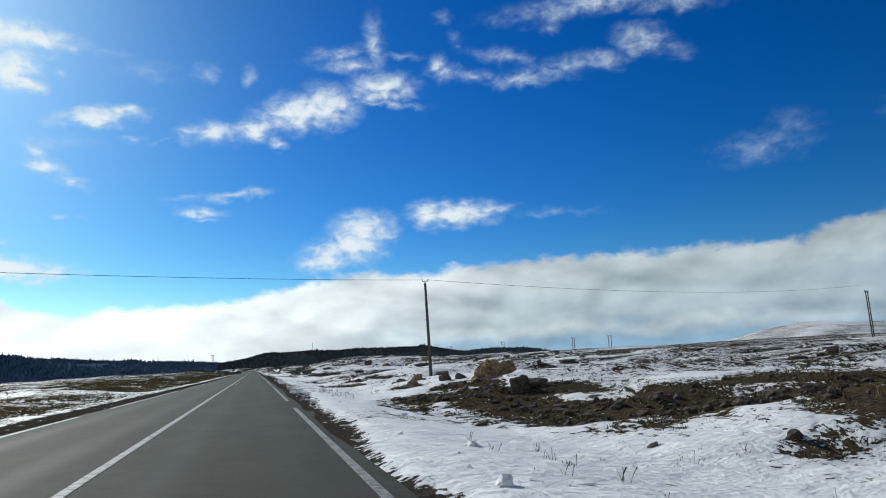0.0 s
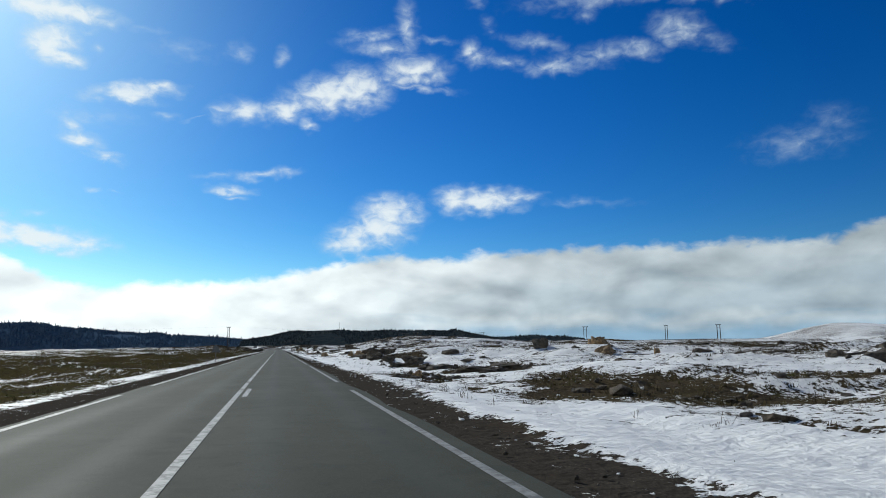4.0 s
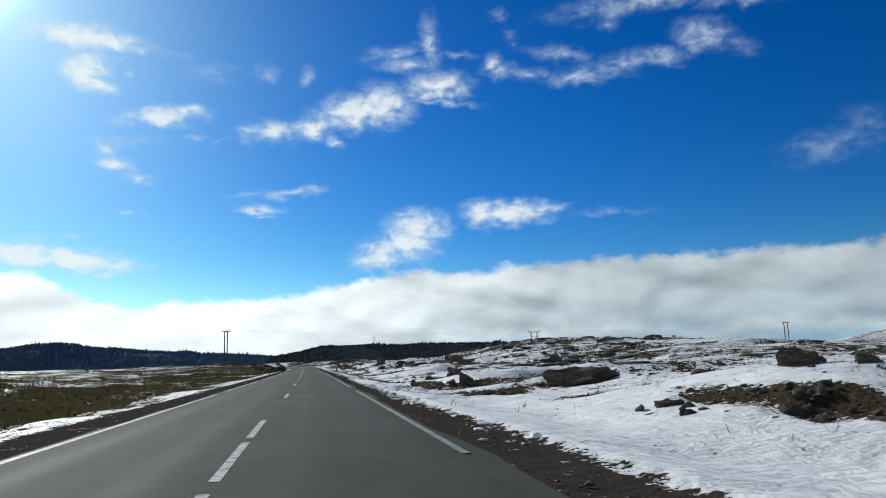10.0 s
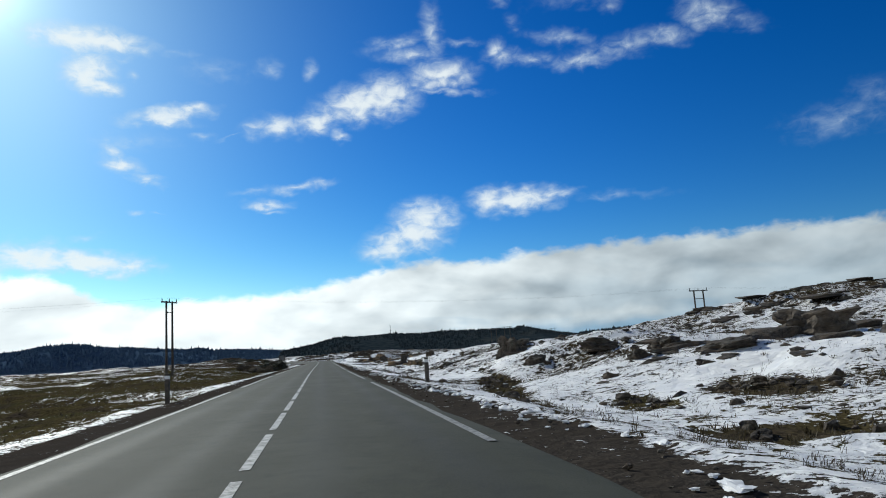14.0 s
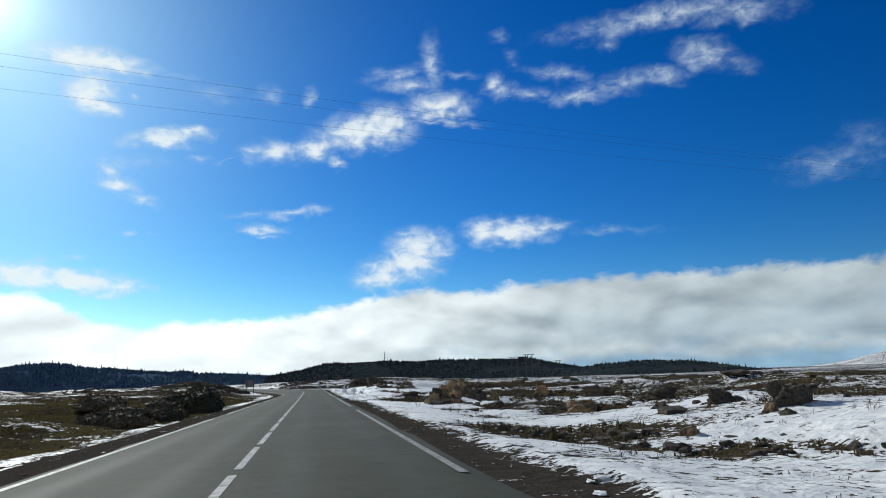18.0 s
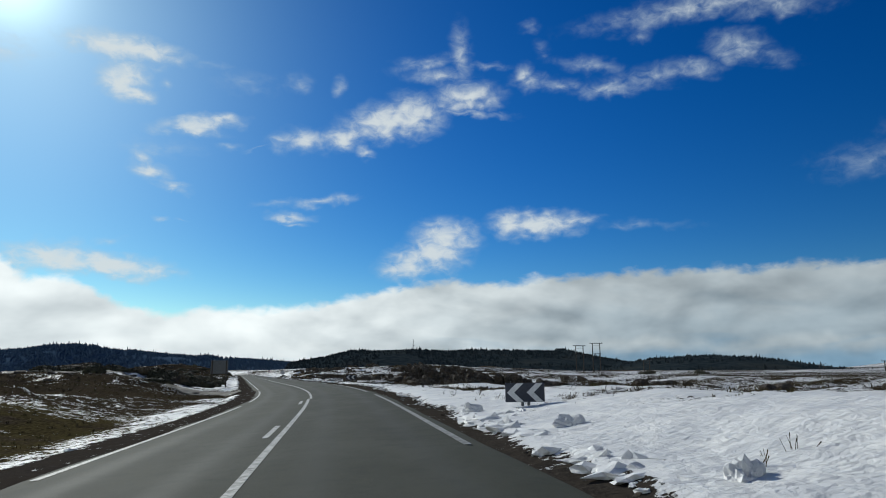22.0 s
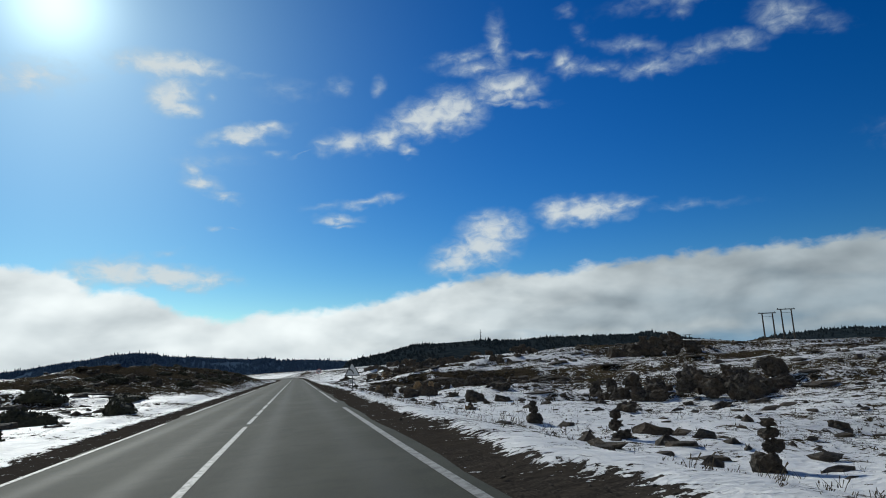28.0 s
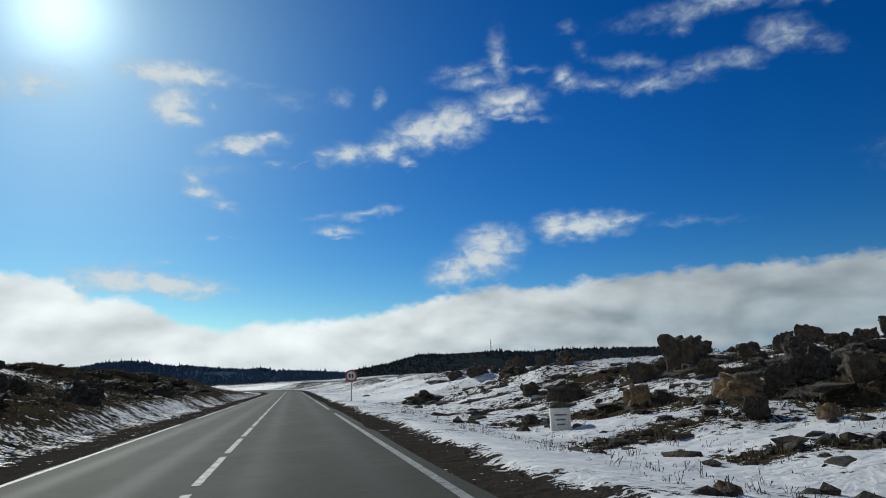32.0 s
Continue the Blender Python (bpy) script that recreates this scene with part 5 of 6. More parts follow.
tussocks("moor_grass", "dead brown and olive grass tufts on the bare strips", [
    (-5, 110, 5.2, 20, 3600, .14), (100, 250, 5.2, 18, 4200, .13), (240, 350, 5.0, 20, 5200, .12), (340, 470, 5.2, 20, 5600, .15), (460, 560, 5.2, 18, 3600, .14),
    (540, 660, 5.6, 20, 4200, .13), (0, 660, 20, 45, 5000, .24), (-5, 500, -22, -5.6, 7000, .12), (490, 680, -24, -5.6, 4200, .16)], 27, TUFT)


tussocks("heath_sprigs", "dark sprigs of heath sticking up through thin snow", [
    (250, 345, 5.4, 30, 8500, .11), (515, 640, 5.4, 28, 10500, .12), (0, 100, 6, 22, 2600, .09), (100, 250, 8, 24, 1500, .08), (340, 405, 6, 22, 2600, .1), (600, 668, 6, 24, 3600, .1),
    (-5, 400, -30, -8, 4500, .12), (500, 680, -26, -7, 3500, .14)], 29, HEATH, 3.0, 6, .09)


def pebbles(name, label, zones, seed, mat):
    """Small stones in one mesh: zones of (y0, y1, u0, u1, count, least, largest)."""
    rng = np.random.default_rng(seed)
    bm = bmesh.new()
    bmesh.ops.create_icosphere(bm, subdivisions=1, radius=.5)
    ball, tri = np.array([v.co for v in bm.verts]), np.array([[v.index for v in f.verts] for f in bm.faces])
    bm.free()
    vv, ff, n = [], [], 0
    for y0, y1, u0, u1, count, lo, hi in zones:
        y, u = rng.uniform(y0, y1, count), rng.uniform(u0, u1, count)
        x = u + centre(y)
        keep = fbm(x * .16, y * .2, 3, seed) > .44
        x, y = x[keep], y[keep]
        w = lo * (hi / lo) ** (rng.uniform(size=len(x)) ** 2)
        shape = ball[None] * (1 + .35 * rng.normal(size=(len(x), len(ball), 1)).clip(-1.4, 1.4))
        p = shape * np.stack([w * rng.uniform(.8, 1.5, len(x)), w, w * rng.uniform(.4, .8, len(x))], -1)[:, None]
        p = p + np.stack([x, y, ground_z(x, y) + .03 + .12 * w], -1)[:, None]
        vv.append(p.reshape(-1, 3))
        ff.append((tri[None] + (n + np.arange(len(x)) * len(ball))[:, None, None]).reshape(-1, 3))
        n += len(x) * len(ball)
    return tagged(new(name, mesh_from(name, np.concatenate(vv), np.concatenate(ff), mat, False)), label, "stones", kind="stuff")


pebbles("small_stones", "small dark stones peppering the thin snow", [
    (250, 345, 6, 36, 4200, .07, .45), (515, 650, 6, 34, 5200, .07, .5), (0, 110, 8, 40, 1500, .07, .35), (100, 250, 10, 40, 1200, .07, .35), (340, 410, 8, 36, 1500, .07, .4),
    (400, 520, 12, 50, 1500, .1, .6), (500, 690, -34, -7, 2600, .08, .5)], 33, ROCK)
pebbles("verge_gravel", "loose gravel and clods along the road's edge", [(-5, 670, 3.45, 5.6, 5200, .02, .09), (-5, 670, -5.4, -3.5, 2200, .02, .08)], 35, ROCK)


def branchy(x, y, height, seed, label, count=9):
    """A bare thistle-like plant: a stem with side twigs, seed heads at their ends."""
    rng = np.random.default_rng(seed)
    root = thing("dead_thistle", x, y, label, "plant", "dead plants in the snow")
    bm = pole_bm(.008, .004, height, sides=5)
    part("stem", bm, TWIG, root)
    bm = bmesh.new()
    for k in range(count):
        z0 = height * rng.uniform(.25, .95)
        a = rng.uniform(0, 6.28)
        l = height * rng.uniform(.15, .4)
        pole_bm(.005, .003, l * .7, (0, 0, z0), 4, bm, (l * math.cos(a), l * math.sin(a)))
        bmesh.ops.create_icosphere(bm, subdivisions=1, radius=.022, matrix=Matrix.Translation((l * math.cos(a), l * math.sin(a), z0 + l * .7)))
    part("twig", bm, TWIG, root)
    return root


for k, (px, py, ph) in enumerate([(4.6, 464.5, .75), (5.4, 466.0, .4), (6.2, 388.5, .7), (5.6, 387.6, .45), (4.9, 393.0, .35), (5.6, 186.5, .35), (5.2, 184.9, .3), (6.4, 187.4, .3), (7.3, 131.8, .4),
                                  (6.0, 129.5, .3), (4.4, 485.5, .45), (5.0, 489.0, .5), (2.6, 505.5, .4), (3.4, 509.0, .4), (7.0, 22.0, .35), (5.0, 350.0, .5), (5.6, 347.0, .4), (-5.9, 563.0, .4)]):
    branchy(px, py, ph, 100 + k, "dead brown thistle standing in old snow")


def bush(x, y, rx, ry, rz_, seed, label, leaves=1500, group="dark shrubs", mat=None):
    """A low shrub: short limbs under a ragged crown of small leaves."""
    rng = np.random.default_rng(seed)
    root = thing("shrub", x, y, label, "shrub", group)
    bm = bmesh.new()
    for k in range(7):
        a = rng.uniform(0, 6.28)
        pole_bm(.04, .015, rz_ * .8, (rx * .15 * math.cos(a), ry * .15 * math.sin(a), -.05), 6, bm, (rx * .6 * math.cos(a), ry * .6 * math.sin(a)))
    part("limbs", bm, TWIG, root)
    o = rng.uniform(-20, 20, 3)
    vv, ff, n = [], [], 0
    bumps = rng.normal(size=(9, 3))
    bumps[:, 2] = np.abs(bumps[:, 2])
    bumps /= np.linalg.norm(bumps, axis=1)[:, None]
    for k in range(leaves):
        d = rng.normal(size=3)
        d /= np.linalg.norm(d)
        d[2] = abs(d[2])
        lump = max(0.0, float(np.max(bumps @ d)))
        r = (.62 + .38 * lump ** 6) * rng.uniform(.72, 1.03)
        c = np.array((rx * r * d[0], ry * r * d[1], rz_ * r * d[2]))
        s = rng.uniform(.035, .085) * (1 + .5 * rx / 2)
        u, w = rng.normal(size=3), rng.normal(size=3)
        u, w = u / np.linalg.norm(u) * s, w / np.linalg.norm(w) * s
        vv += [c - u, c + w, c + u * 1.2, c - w]
        ff.append((n, n + 1, n + 2, n + 3))
        n += 4
    me = mesh_from("crown", vv, ff, mat or SCRUB, False)
    crown = new("crown", me)
    crown.parent = root
    bm = bmesh.new()
    bmesh.ops.create_icosphere(bm, subdivisions=3, radius=1)
    for v in bm.verts:
        d = np.array(v.co)
        lump = max(0.0, float(np.max(bumps @ d)))
        r = (.6 + .3 * lump ** 6) * (1 + .12 * noise.noise(v.co * 4))
        v.co = (rx * r * d[0], ry * r * d[1], max(-.1, rz_ * r * d[2]))
    part("inner_foliage", bm, mat or SCRUB, root)
    return root


bush(-8.6, 413.0, 2.0, 3.0, 2.0, 1, "large dark evergreen shrub beside the road", 3200)
bush(-11.6, 416.0, 1.8, 2.2, 1.6, 2, "rounded dark evergreen shrub on brown grass", 2000)
bush(-8.5, 401.0, .9, 1.0, .7, 3, "low dark evergreen shrub on brown grass", 800)
for k, (bx, by, rx, ry, rz) in enumerate([(-12.6, 405, 2.2, 2.6, 1.15), (-11.4, 399.5, 2.0, 2.0, .85), (-9.9, 406.5, 1.6, 2.0, 1.1), (-14.8, 409, 2.0, 2.4, 1.0), (-9.3, 396, 1.2, 1.5, .6)]):
    bush(bx, by, rx, ry, rz, 500 + k, "low brown heath shrub on an earth mound", 1500, "brown shrubs of the mound", HEATH)
_rng = np.random.default_rng(12)
for k in range(16):
    by = _rng.uniform(507, 519)
    bush(float(centre(by)) - _rng.uniform(8.6, 15), by, _rng.uniform(1.2, 1.9), _rng.uniform(.9, 1.5), _rng.uniform(.75, 1.15), 700 + k, "tall dark heath shrub before the grey board", 900, "heath before the board", HEATH if k % 4 == 0 else None)
for k in range(30):
    by = _rng.uniform(511, 545)
    bush(float(centre(by)) - _rng.uniform(9.5, 22) - .1 * (545 - by), by, _rng.uniform(1.3, 2.3), _rng.uniform(1.0, 1.8), _rng.uniform(.6, 1.1), 600 + k, "dense dark heath shrub on the low bank", 700, "dense heath of the low bank", HEATH if k % 3 == 0 else None)
for k in range(60):
    by = _rng.uniform(503, 566) if k < 44 else _rng.uniform(566, 600)
    bu = -_rng.uniform(7.2, 24) if by > 512 else -_rng.uniform(11, 26)
    bush(float(centre(by)) + bu, by, _rng.uniform(.8, 1.7), _rng.uniform(.7, 1.6), _rng.uniform(.5, 1.05), 200 + k, "low dark heath shrub among snow and stones", 520, "heath shrubs of the bank")
for k in range(46):
    by = _rng.uniform(604, 705)
    bush(float(centre(by)) - _rng.uniform(7.0, 20), by, _rng.uniform(.7, 1.4), _rng.uniform(.7, 1.4), _rng.uniform(.4, .8), 300 + k, "dark heath shrub on the rocky bank", 420, "heath shrubs of the dark bank")
bush(93, 600, 3.2, 3.2, 3.4, 401, "round dark tree far off on the moor", 900, "far trees")
bush(71, 585, 2.6, 2.6, 2.2, 402, "round dark shrub far off on the moor", 700, "far trees")

# ---------------------------------------------------------------- signs, posts and poles


def warning_sign():
    s = thing("warning_sign", -12.36, 594.2, "triangular warning sign for a bend on a thin steel post", "road sign")
    g = float(ground_z(-12.36, 594.2))
    top = 1.95
    part("post", box_bm(.06, .045, top - g - .1, (0, .05, (top - g) / 2 - .1), .006), DARK_STEEL, s)
    cz = top - g - .62
    panel = part("rim", prism_bm([(x, z + cz) for x, z in rounded_triangle(1.08, .05)], -.012, .012), BLACK_SHEET, s, "plain black rim")
    face = part("face", prism_bm([(x, z + cz) for x, z in rounded_triangle(.89, .03)], -.017, -.0125), WHITE_SHEET, s, "dull white face")
    arc = []
    for k in range(13):
        a = radians(6 + 82 * k / 12)
        arc.append((-.16 + .27 * math.cos(a), cz - .2 + .36 * math.sin(a)))
    inner = []
    for k in range(13):
        a = radians(6 + 78 * k / 12)
        inner.append((-.16 + .2 * math.cos(a), cz - .2 + .28 * math.sin(a)))
    bm = prism_bm(arc + [(-.19, cz + .22), (-.21, cz + .09), (-.15, cz + .03)] + inner[::-1], -.022, -.0175)
    part("bend_arrow", bm, BLACK_SHEET, face, "black arrow bending left")
    part("back_rail", box_bm(.5, .03, .05, (0, .03, cz - .05)), DARK_STEEL, s)
    s.rotation_euler.z = radians(4)


def sign_from_behind():
    s = thing("warning_sign", -6.3, 152.0, "grey back of a triangular warning sign for the oncoming lane", "road sign")
    g = float(ground_z(-6.3, 152.0))
    part("post", box_bm(.06, .045, 1.75 - g - .1, (0, -.04, (1.75 - g) / 2 - .1), .006), DARK_STEEL, s)
    cz = 1.72 - g - .6
    part("panel", prism_bm([(x, z + cz) for x, z in rounded_triangle(1.0, .05)], -.012, .012), DARK_STEEL, s)
    part("back_rail", box_bm(.5, .03, .05, (0, -.03, cz - .05)), DARK_STEEL, s)


def chevron(x, y, turn, w=1.0, h=.46, centre_z=.72):
    g = float(ground_z(x, y))
    s = thing("chevron_sign", x, y, "dark bend marker with two pale chevrons on twin posts", "road sign", "bend markers")
    cz = centre_z - g
    for dx in (-.06, .1):
        part("post", box_bm(.07, .05, cz + .1, (dx, .04, (cz + .1) / 2 - .05), .006), DARK_STEEL, s)
    panel = part("panel", box_bm(w, .02, h, (0, 0, cz), .006), BLUE_BLACK, s, "dark blue panel")
    for k in (-.46, .04):
        x0 = k * w
        pts = [(x0, cz), (x0 + .24 * w, cz + h * .485), (x0 + .42 * w, cz + h * .485), (x0 + .18 * w, cz), (x0 + .42 * w, cz - h * .485), (x0 + .24 * w, cz - h * .485)]
        bm = bmesh.new()
        prism_bm(pts[:4], -.016, -.0105, bm)
        prism_bm([pts[0], pts[3], pts[4], pts[5]], -.016, -.0105, bm)
        part("chevron", bm, WHITE_SHEET, panel, "pale grey reflective chevron")
    s.rotation_euler.z = radians(turn)


def direction_board():
    x, y = -14.2, 520.0
    g = float(ground_z(x, y))
    s = thing("direction_board", x, y, "back of a large grey board on two posts", "road sign")
    for dx in (-.8, .8):
        part("post", box_bm(.14, .1, 2.78 - g, (dx, -.06, (2.78 - g) / 2), .01), TIMBER, s)
    part("panel", box_bm(1.98, .03, 1.55, (0, 0, 1.98 - g), .006), DARK_STEEL, s, "bare grey metal back")
    for dz in (1.45, 1.98, 2.52):
        part("rail", box_bm(1.94, .025, .05, (0, -.03, dz - g)), DARK_STEEL, s)
    s.rotation_euler.z = radians(6)


def round_sign():
    x, y = -22.6, 670.0
    g = float(ground_z(x, y))
    s = thing("speed_sign", x, y, "round red-rimmed sign on a thin post, its figures unreadable", "road sign")
    part("post", box_bm(.07, .05, 2.1 - g, (0, .05, (2.1 - g) / 2), .006), STEEL, s)
    ring = lambda r: [(r * math.cos(a), 1.75 - g + r * math.sin(a)) for a in (2 * math.pi * k / 32 for k in range(32))]
    part("rim", prism_bm(ring(.42), -.012, .012), RED_SHEET, s, "faded red rim")
    face = part("face", prism_bm(ring(.31), -.017, -.0125), WHITE_SHEET, s, "white face")
    for dx in (-.1, .1):
        part("figure_bar", box_bm(.12, .005, .26, (dx, -.02, 1.75 - g)), BLACK_SHEET, face, "dark bar of a worn figure")


def milestone():
    x, y = -15.3, 641.4
    s = thing("milestone", x, y, "white painted stone milestone with a dark weathered top in the snow", "milestone")
    bm = box_bm(.56, .3, .78, (0, 0, .3), .03)
    body = part("body", bm, CONCRETE, s)
    bm = bmesh.new()
    out = [(-.28, .69)] + [(-.28 + .56 * k / 10, .69 + .16 * math.sin(math.pi * k / 10) ** .6) for k in range(1, 10)] + [(.28, .69)]
    prism_bm(out, -.155, .155, bm)
    part("cap", bm, ROCK, s, "dark weathered rounded cap")
    for k in range(3):
        part("lettering_bar", box_bm(.34 - .06 * k, .006, .045, (0, -.153, .5 - .13 * k)), DARK_STEEL, body, "worn grey bar of unreadable lettering")
    s.rotation_euler.z = radians(-8)


def marker_post(x, y, label):
    s = thing("marker_post", x, y, label, "road post", "roadside marker posts")
    shaft = part("shaft", box_bm(.17, .12, 1.2, (0, 0, .52), .015), TIMBER, s)
    part("band", box_bm(.176, .126, .13, (0, 0, .98), .012), WHITE_SHEET, shaft, "pale band")


def fence_posts():
    for k, (x, y, h) in enumerate([(6.4, 480.6, .45), (7.2, 482.4, .4), (8.3, 484.0, .45), (9.3, 485.6, .42)]):
        s = thing("stake", x, y, "short dark wooden stake leaning in the snow", "stake", "stakes of a broken fence")
        part("shaft", pole_bm(.05, .04, h, (0, 0, -.05), 7, None, (.05 * (-1) ** k, .02)), TIMBER, s)


def cable(name, a, b, sag, r=.012):
    cu = bpy.data.curves.new(name, "CURVE")
    cu.dimensions, cu.bevel_depth, cu.bevel_resolution = "3D", r, 1
    sp = cu.splines.new("POLY")
    n = 40
    sp.points.add(n)
    for k in range(n + 1):
        f = k / n
        p = Vector(a).lerp(Vector(b), f)
        sp.points[k].co = (p.x, p.y, p.z - 4 * sag * f * (1 - f), 1)
    cu.materials.append(WIRE)
    return tagged(new(name, cu), "thin dark overhead wire slung between poles", "cable")


def telephone_pole():
    x, y = 13.3, 49.65
    g = float(ground_z(x, y))
    s = thing("telephone_pole", x, y, "slim dark wooden telephone pole on a bare patch", "pole")
    part("shaft", pole_bm(.13, .09, 7.2 - g, (0, 0, -.2), 12, None, (-.1, 0)), TIMBER, s)
    arm = part("bracket", box_bm(.5, .06, .06, (-.1, -.08, 7.1 - g), .01), DARK_STEEL, s)
    for dx in (-.3, .1):
        part("insulator", pole_bm(.035, .025, .14, (dx, -.08, 7.13 - g), 8), WHITE_SHEET, arm, "small pale insulator")
    cable("overhead_wire", (13.0, 49.57, 7.2), (-42, 24, 7.2), .55, .014)
    cable("overhead_wire", (13.4, 49.57, 7.2), (88, 80, 8.6), 1.0, .014)


def frame_pole(x, y, top, turn, label, height=10.5, gap=1.9, arm=3.8, thick=1.0):
    """Two wooden legs under one cross arm, as medium-voltage lines have here."""
    s = thing("power_pole", x, y, label, "power pole", "power line poles", z=top - height, rz=turn)
    for dx in (-gap / 2, gap / 2):
        part("leg", pole_bm(.17 * thick, .12 * thick, height + .6, (dx, 0, -.6), 10), TIMBER, s)
    beam = part("cross_arm", box_bm(arm, .16 * thick, .18 * thick, (0, .0, height - .15), .02), DARK_STEEL, s)
    for dx in (-arm * .46, 0, arm * .46):
        part("insulator", pole_bm(.07 * thick, .05 * thick, .4, (dx, 0, height - .05), 8), DARK_STEEL, beam)
    part("brace", box_bm(gap, .08, .1, (0, 0, height - 1.5)), TIMBER, s)


warning_sign()
sign_from_behind()
chevron(4.2, 451.7, 0)
chevron(1.15, 508.9, 5)
direction_board()
round_sign()
milestone()
marker_post(3.95, 308.3, "slim dark roadside marker post in the verge snow")
marker_post(-6.1, 306.5, "slim dark roadside marker post on brown grass")
fence_posts()
telephone_pole()
frame_pole(-20.4, 374.9, 10.0, 62, "tall twin-leg wooden power pole beside the road", 10.8, 1.15, 3.0)
frame_pole(61.8, 382.8, 8.4, 10, "twin-leg wooden power pole behind the snowy hill")
frame_pole(145.8, 387.3, 9.6, 20, "twin-leg wooden power pole out on the moor", 10)
frame_pole(150, 135, 12.2, 30, "twin-leg wooden power pole out on the moor", 12)
frame_pole(202, 406, 10.5, 25, "twin-leg wooden power pole far on the moor", 9.5, thick=1.3)
frame_pole(209.6, 372, 9.8, 25, "twin-leg wooden power pole far on the moor", 11.5, 2.8, 5.0, 1.4)
frame_pole(184, 640, 3.6, 15, "wide power pole half hidden by the fall of the moor", 6.0, 3.0, 6.0, 1.3)
frame_pole(133.6, 716, 5.2, 10, "wide power pole behind the tumbled rocks", 6.5, 3.0, 5.5, 1.3)
frame_pole(130.2, 789, 14.5, 8, "one of two twin-leg power poles on the rise", 13.5, 4.4, 7.4, 1.9)
frame_pole(143.6, 798.6, 16.2, 8, "taller of two twin-leg power poles on the rise", 15.0, 4.6, 8.0, 1.9)
frame_pole(318, 844, 4, 10, "wide twin-leg power pole far behind the rocks", 11, 4.0, 8.0, 1.8)
frame_pole(463, 1600, 30.6, 10, "far power pylon on the wooded hill", 17, 7.0, 15, 4)
frame_pole(390, 1600, 38.0, 10, "far power pylon on the wooded hill", 14, 6.0, 12, 4)


def radio_mast():
    s = thing("radio_mast", 132, 1615, "slender radio mast on the wooded hill", "mast", z=28)
    part("tower", pole_bm(.8, .3, 29, sides=6), DARK_STEEL, s)
    for z in (18, 24):
        part("antenna", box_bm(2.2, 1.2, .8, (.8, 0, z)), DARK_STEEL, s)
    for x, w, h in ((131, 12, 3.5), (188, 8, 3), (225, 13, 3), (245, 12, 4)):
        hut = thing("hut", x, 1608, "low grey masonry building on the hilltop", "building", "hilltop huts", z=31.2)
        part("wall", box_bm(w, 10, h, (0, 0, h / 2)), HOUSE_WALL, hut)
        part("roof", box_bm(w + 2, 12, 1.0, (0, 0, h + .5)), DARK_STEEL, hut)


radio_mast()
for k, dz in ((-1.6, 0), (0, .15), (1.6, 0)):
    cable("power_wire", (-20.4 + .4 * k, 374.9 + k, 10.3 + dz), (61.8 + k, 382.8, 8.7 + dz), 1.2, .0025)
    cable("power_wire", (-20.4 + .4 * k, 374.9 + k, 10.3 + dz), (-110, 352 + k, 10.5 + dz), 1.4, .0025)
    cable("power_wire", (61.8 + k, 382.8, 8.7 + dz), (145.8 + k, 387.3, 9.8 + dz), 1.4, .0025)


def cairn(x, y, sizes, seed):
    s = thing("cairn", x, y, "little cairn of stacked dark stones on the snow", "cairn", "cairns beside the road")
    rng = np.random.default_rng(seed)
    z = -.06
    for w in sizes:
        h = w * rng.uniform(.6, .85)
        st = new("stone", ROCK_MESHES[int(rng.integers(9))])
        st.parent = s
        st.matrix_basis = Matrix.Translation((rng.uniform(-.05, .05), rng.uniform(-.04, .04), z)) @ pose(0, 0, 0, 0, 0, rng.uniform(0, 360)) @ Matrix.Diagonal((w, w * .85, h, 1))
        z += h * .86


cairn(-4.3, 557.5, (.62, .36, .3, .24), 1)
cairn(-5.05, 562.0, (.5, .34, .3), 2)
cairn(-5.75, 567.2, (.7, .36, .26), 3)


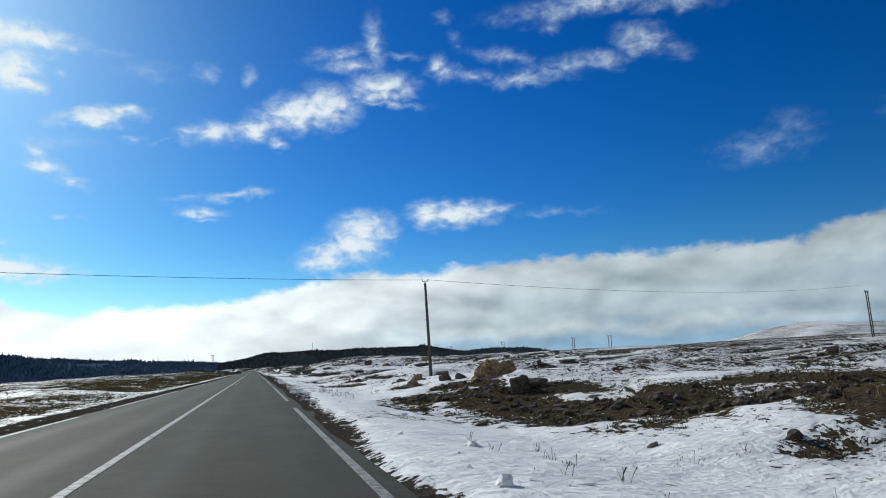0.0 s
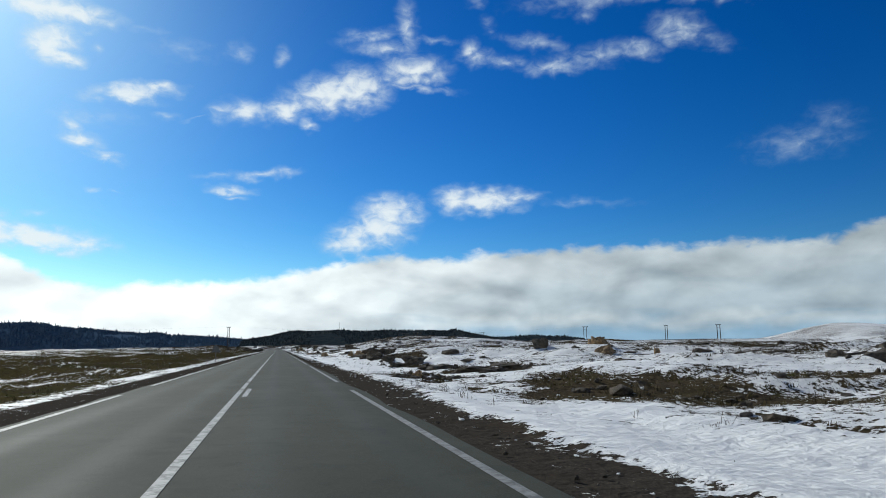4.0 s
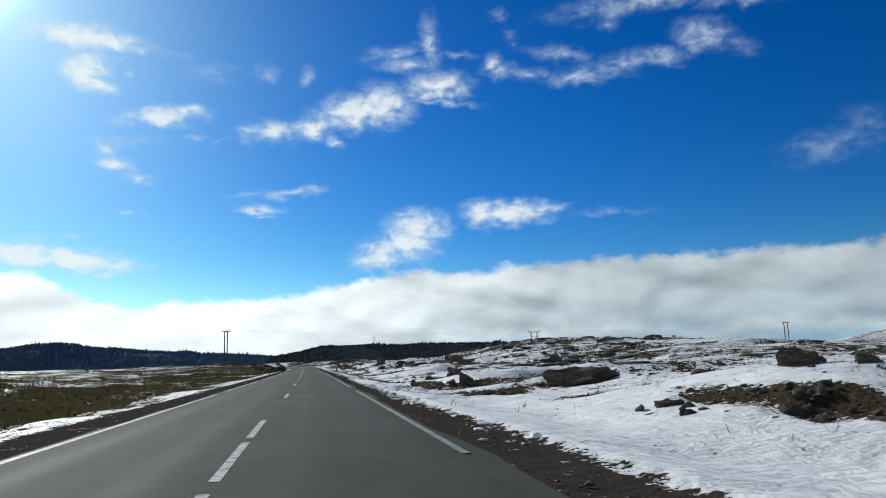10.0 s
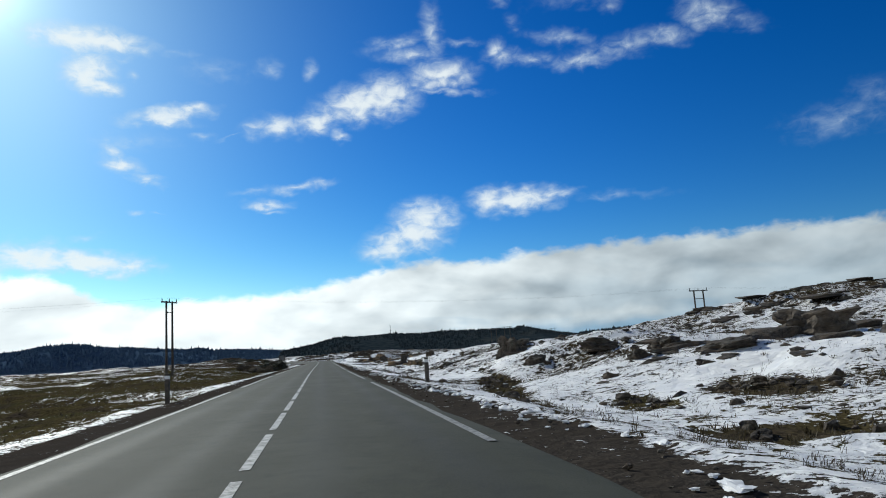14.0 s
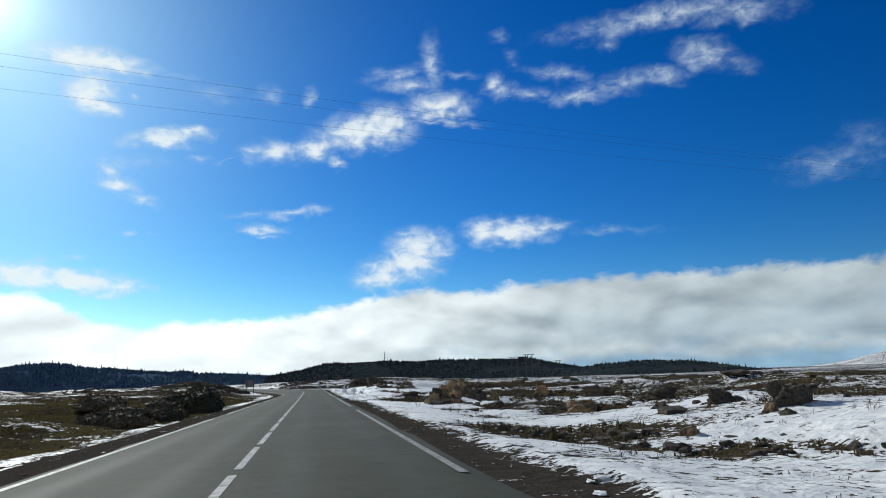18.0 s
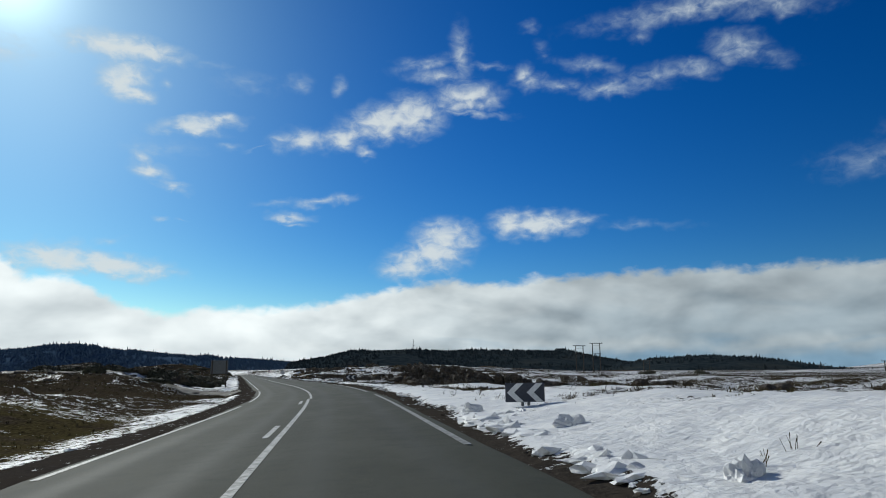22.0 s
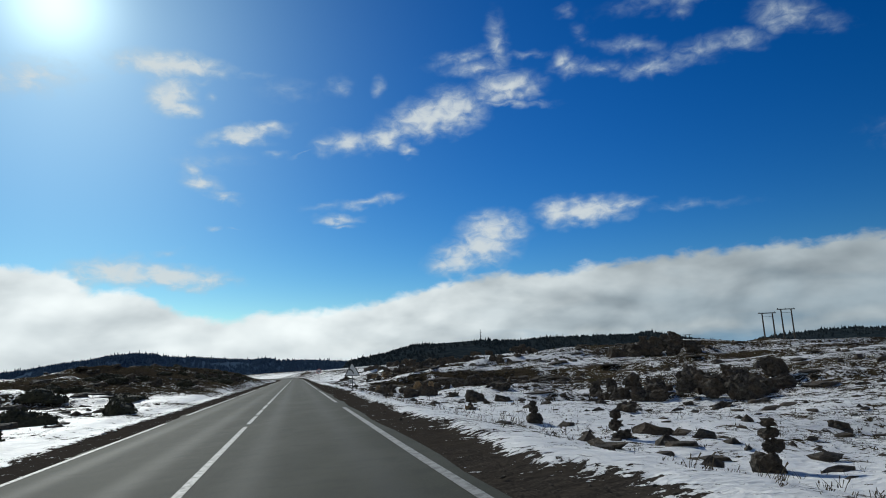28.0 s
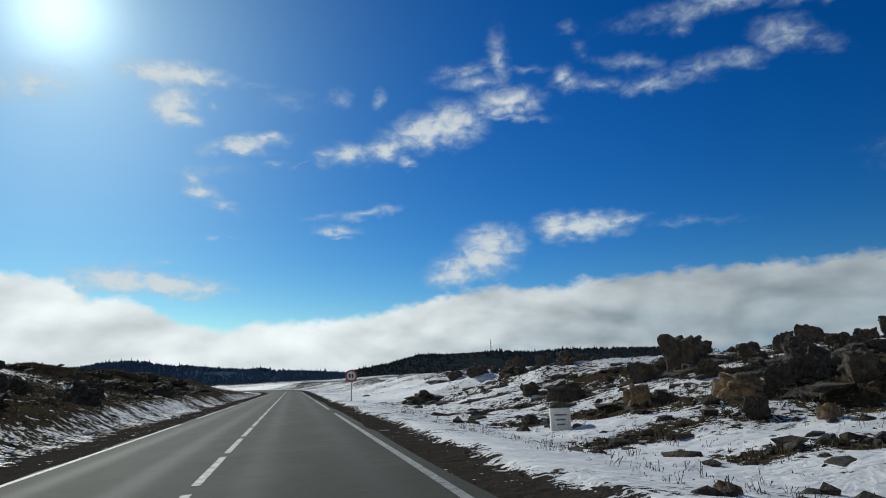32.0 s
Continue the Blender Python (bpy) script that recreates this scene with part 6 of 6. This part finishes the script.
def side_track():
    pts = np.array([(-7.6, 499.5), (-9.8, 502.5), (-15, 505), (-25, 509), (-42, 525), (-60, 555), (-85, 600), (-125, 650)])
    t = np.linspace(0, 7, 420)
    cx, cy = np.interp(t, np.arange(8), pts[:, 0]), np.interp(t, np.arange(8), pts[:, 1])
    for _ in range(60):
        cx[1:-1], cy[1:-1] = (cx[:-2] + cx[2:] + 2 * cx[1:-1]) / 4, (cy[:-2] + cy[2:] + 2 * cy[1:-1]) / 4
    tx, ty = np.gradient(cx), np.gradient(cy)
    n = np.hypot(tx, ty)
    nx, ny = -ty / n, tx / n
    w = np.linspace(-2.6, 2.6, 27)
    X, Y = cx[:, None] + nx[:, None] * w, cy[:, None] + ny[:, None] * w
    Z = ground_z(X, Y) + .11 - .02 * np.abs(w) - .25 * (np.abs(w) > 2.5)
    Z = np.where(np.abs(X - centre(Y)) < 4.4, Z - .4, Z)
    me = mesh_from("track", np.stack([X, Y, Z], -1).reshape(-1, 3), grid_faces(*X.shape), DIRT)
    tagged(new("track", me), "pale dirt track joining the road", "track", kind="structure")


side_track()


def snow_block(x, y, w, seed):
    """A broken crust of snow: a lump with a ragged, crumbling surface."""
    o = Vector((seed * 3.7, seed * 1.3, seed * 2.1))
    bm = bmesh.new()
    bmesh.ops.create_icosphere(bm, subdivisions=4, radius=.55)
    for v in bm.verts:
        p = v.co.copy()
        k = 1 + .75 * noise.noise(p * 2.2 + o) + .35 * noise.noise(p * 5.5 + o) + .2 * noise.noise(p * 12 + o)
        v.co = (p.x * k * 1.2, p.y * k, max(-.12, p.z * k))
    me = bpy.data.meshes.new("snow_block")
    bm.to_mesh(me)
    bm.free()
    me.materials.append(SNOW)
    ob = new("snow_block", me)
    ob.matrix_basis = Matrix.Translation((x, y, float(ground_z(x, y)) - .03)) @ pose(0, 0, 0, 0, 0, seed * 31) @ Matrix.Diagonal((w, w * .85, w * .95, 1))
    tagged(ob, "block of old ploughed snow at the road's edge", "snow block", "snow blocks along the verge")


for k, (px, py, pw) in enumerate([(2.9, 6.6, .32), (3.3, 5.6, .2), (3.9, 10.5, .3), (2.9, 451.8, .42), (3.6, 446.8, .45), (3.1, 428.6, .6), (3.0, 423.8, .5), (3.5, 424.2, .62), (3.1, 421.6, .5), (3.7, 426.0, .55),
                                  (3.2, 433.0, .5), (3.4, 437.5, .55), (3.3, 441.2, .4), (4.0, 431.0, .6), (3.9, 419.0, .55), (3.3, 417.0, .4), (4.2, 236.0, .4), (4.8, 237.5, .5), (5.6, 236.2, .5), (-17.0, 650.0, .4)]):
    snow_block(px, py, pw, 60 + k)
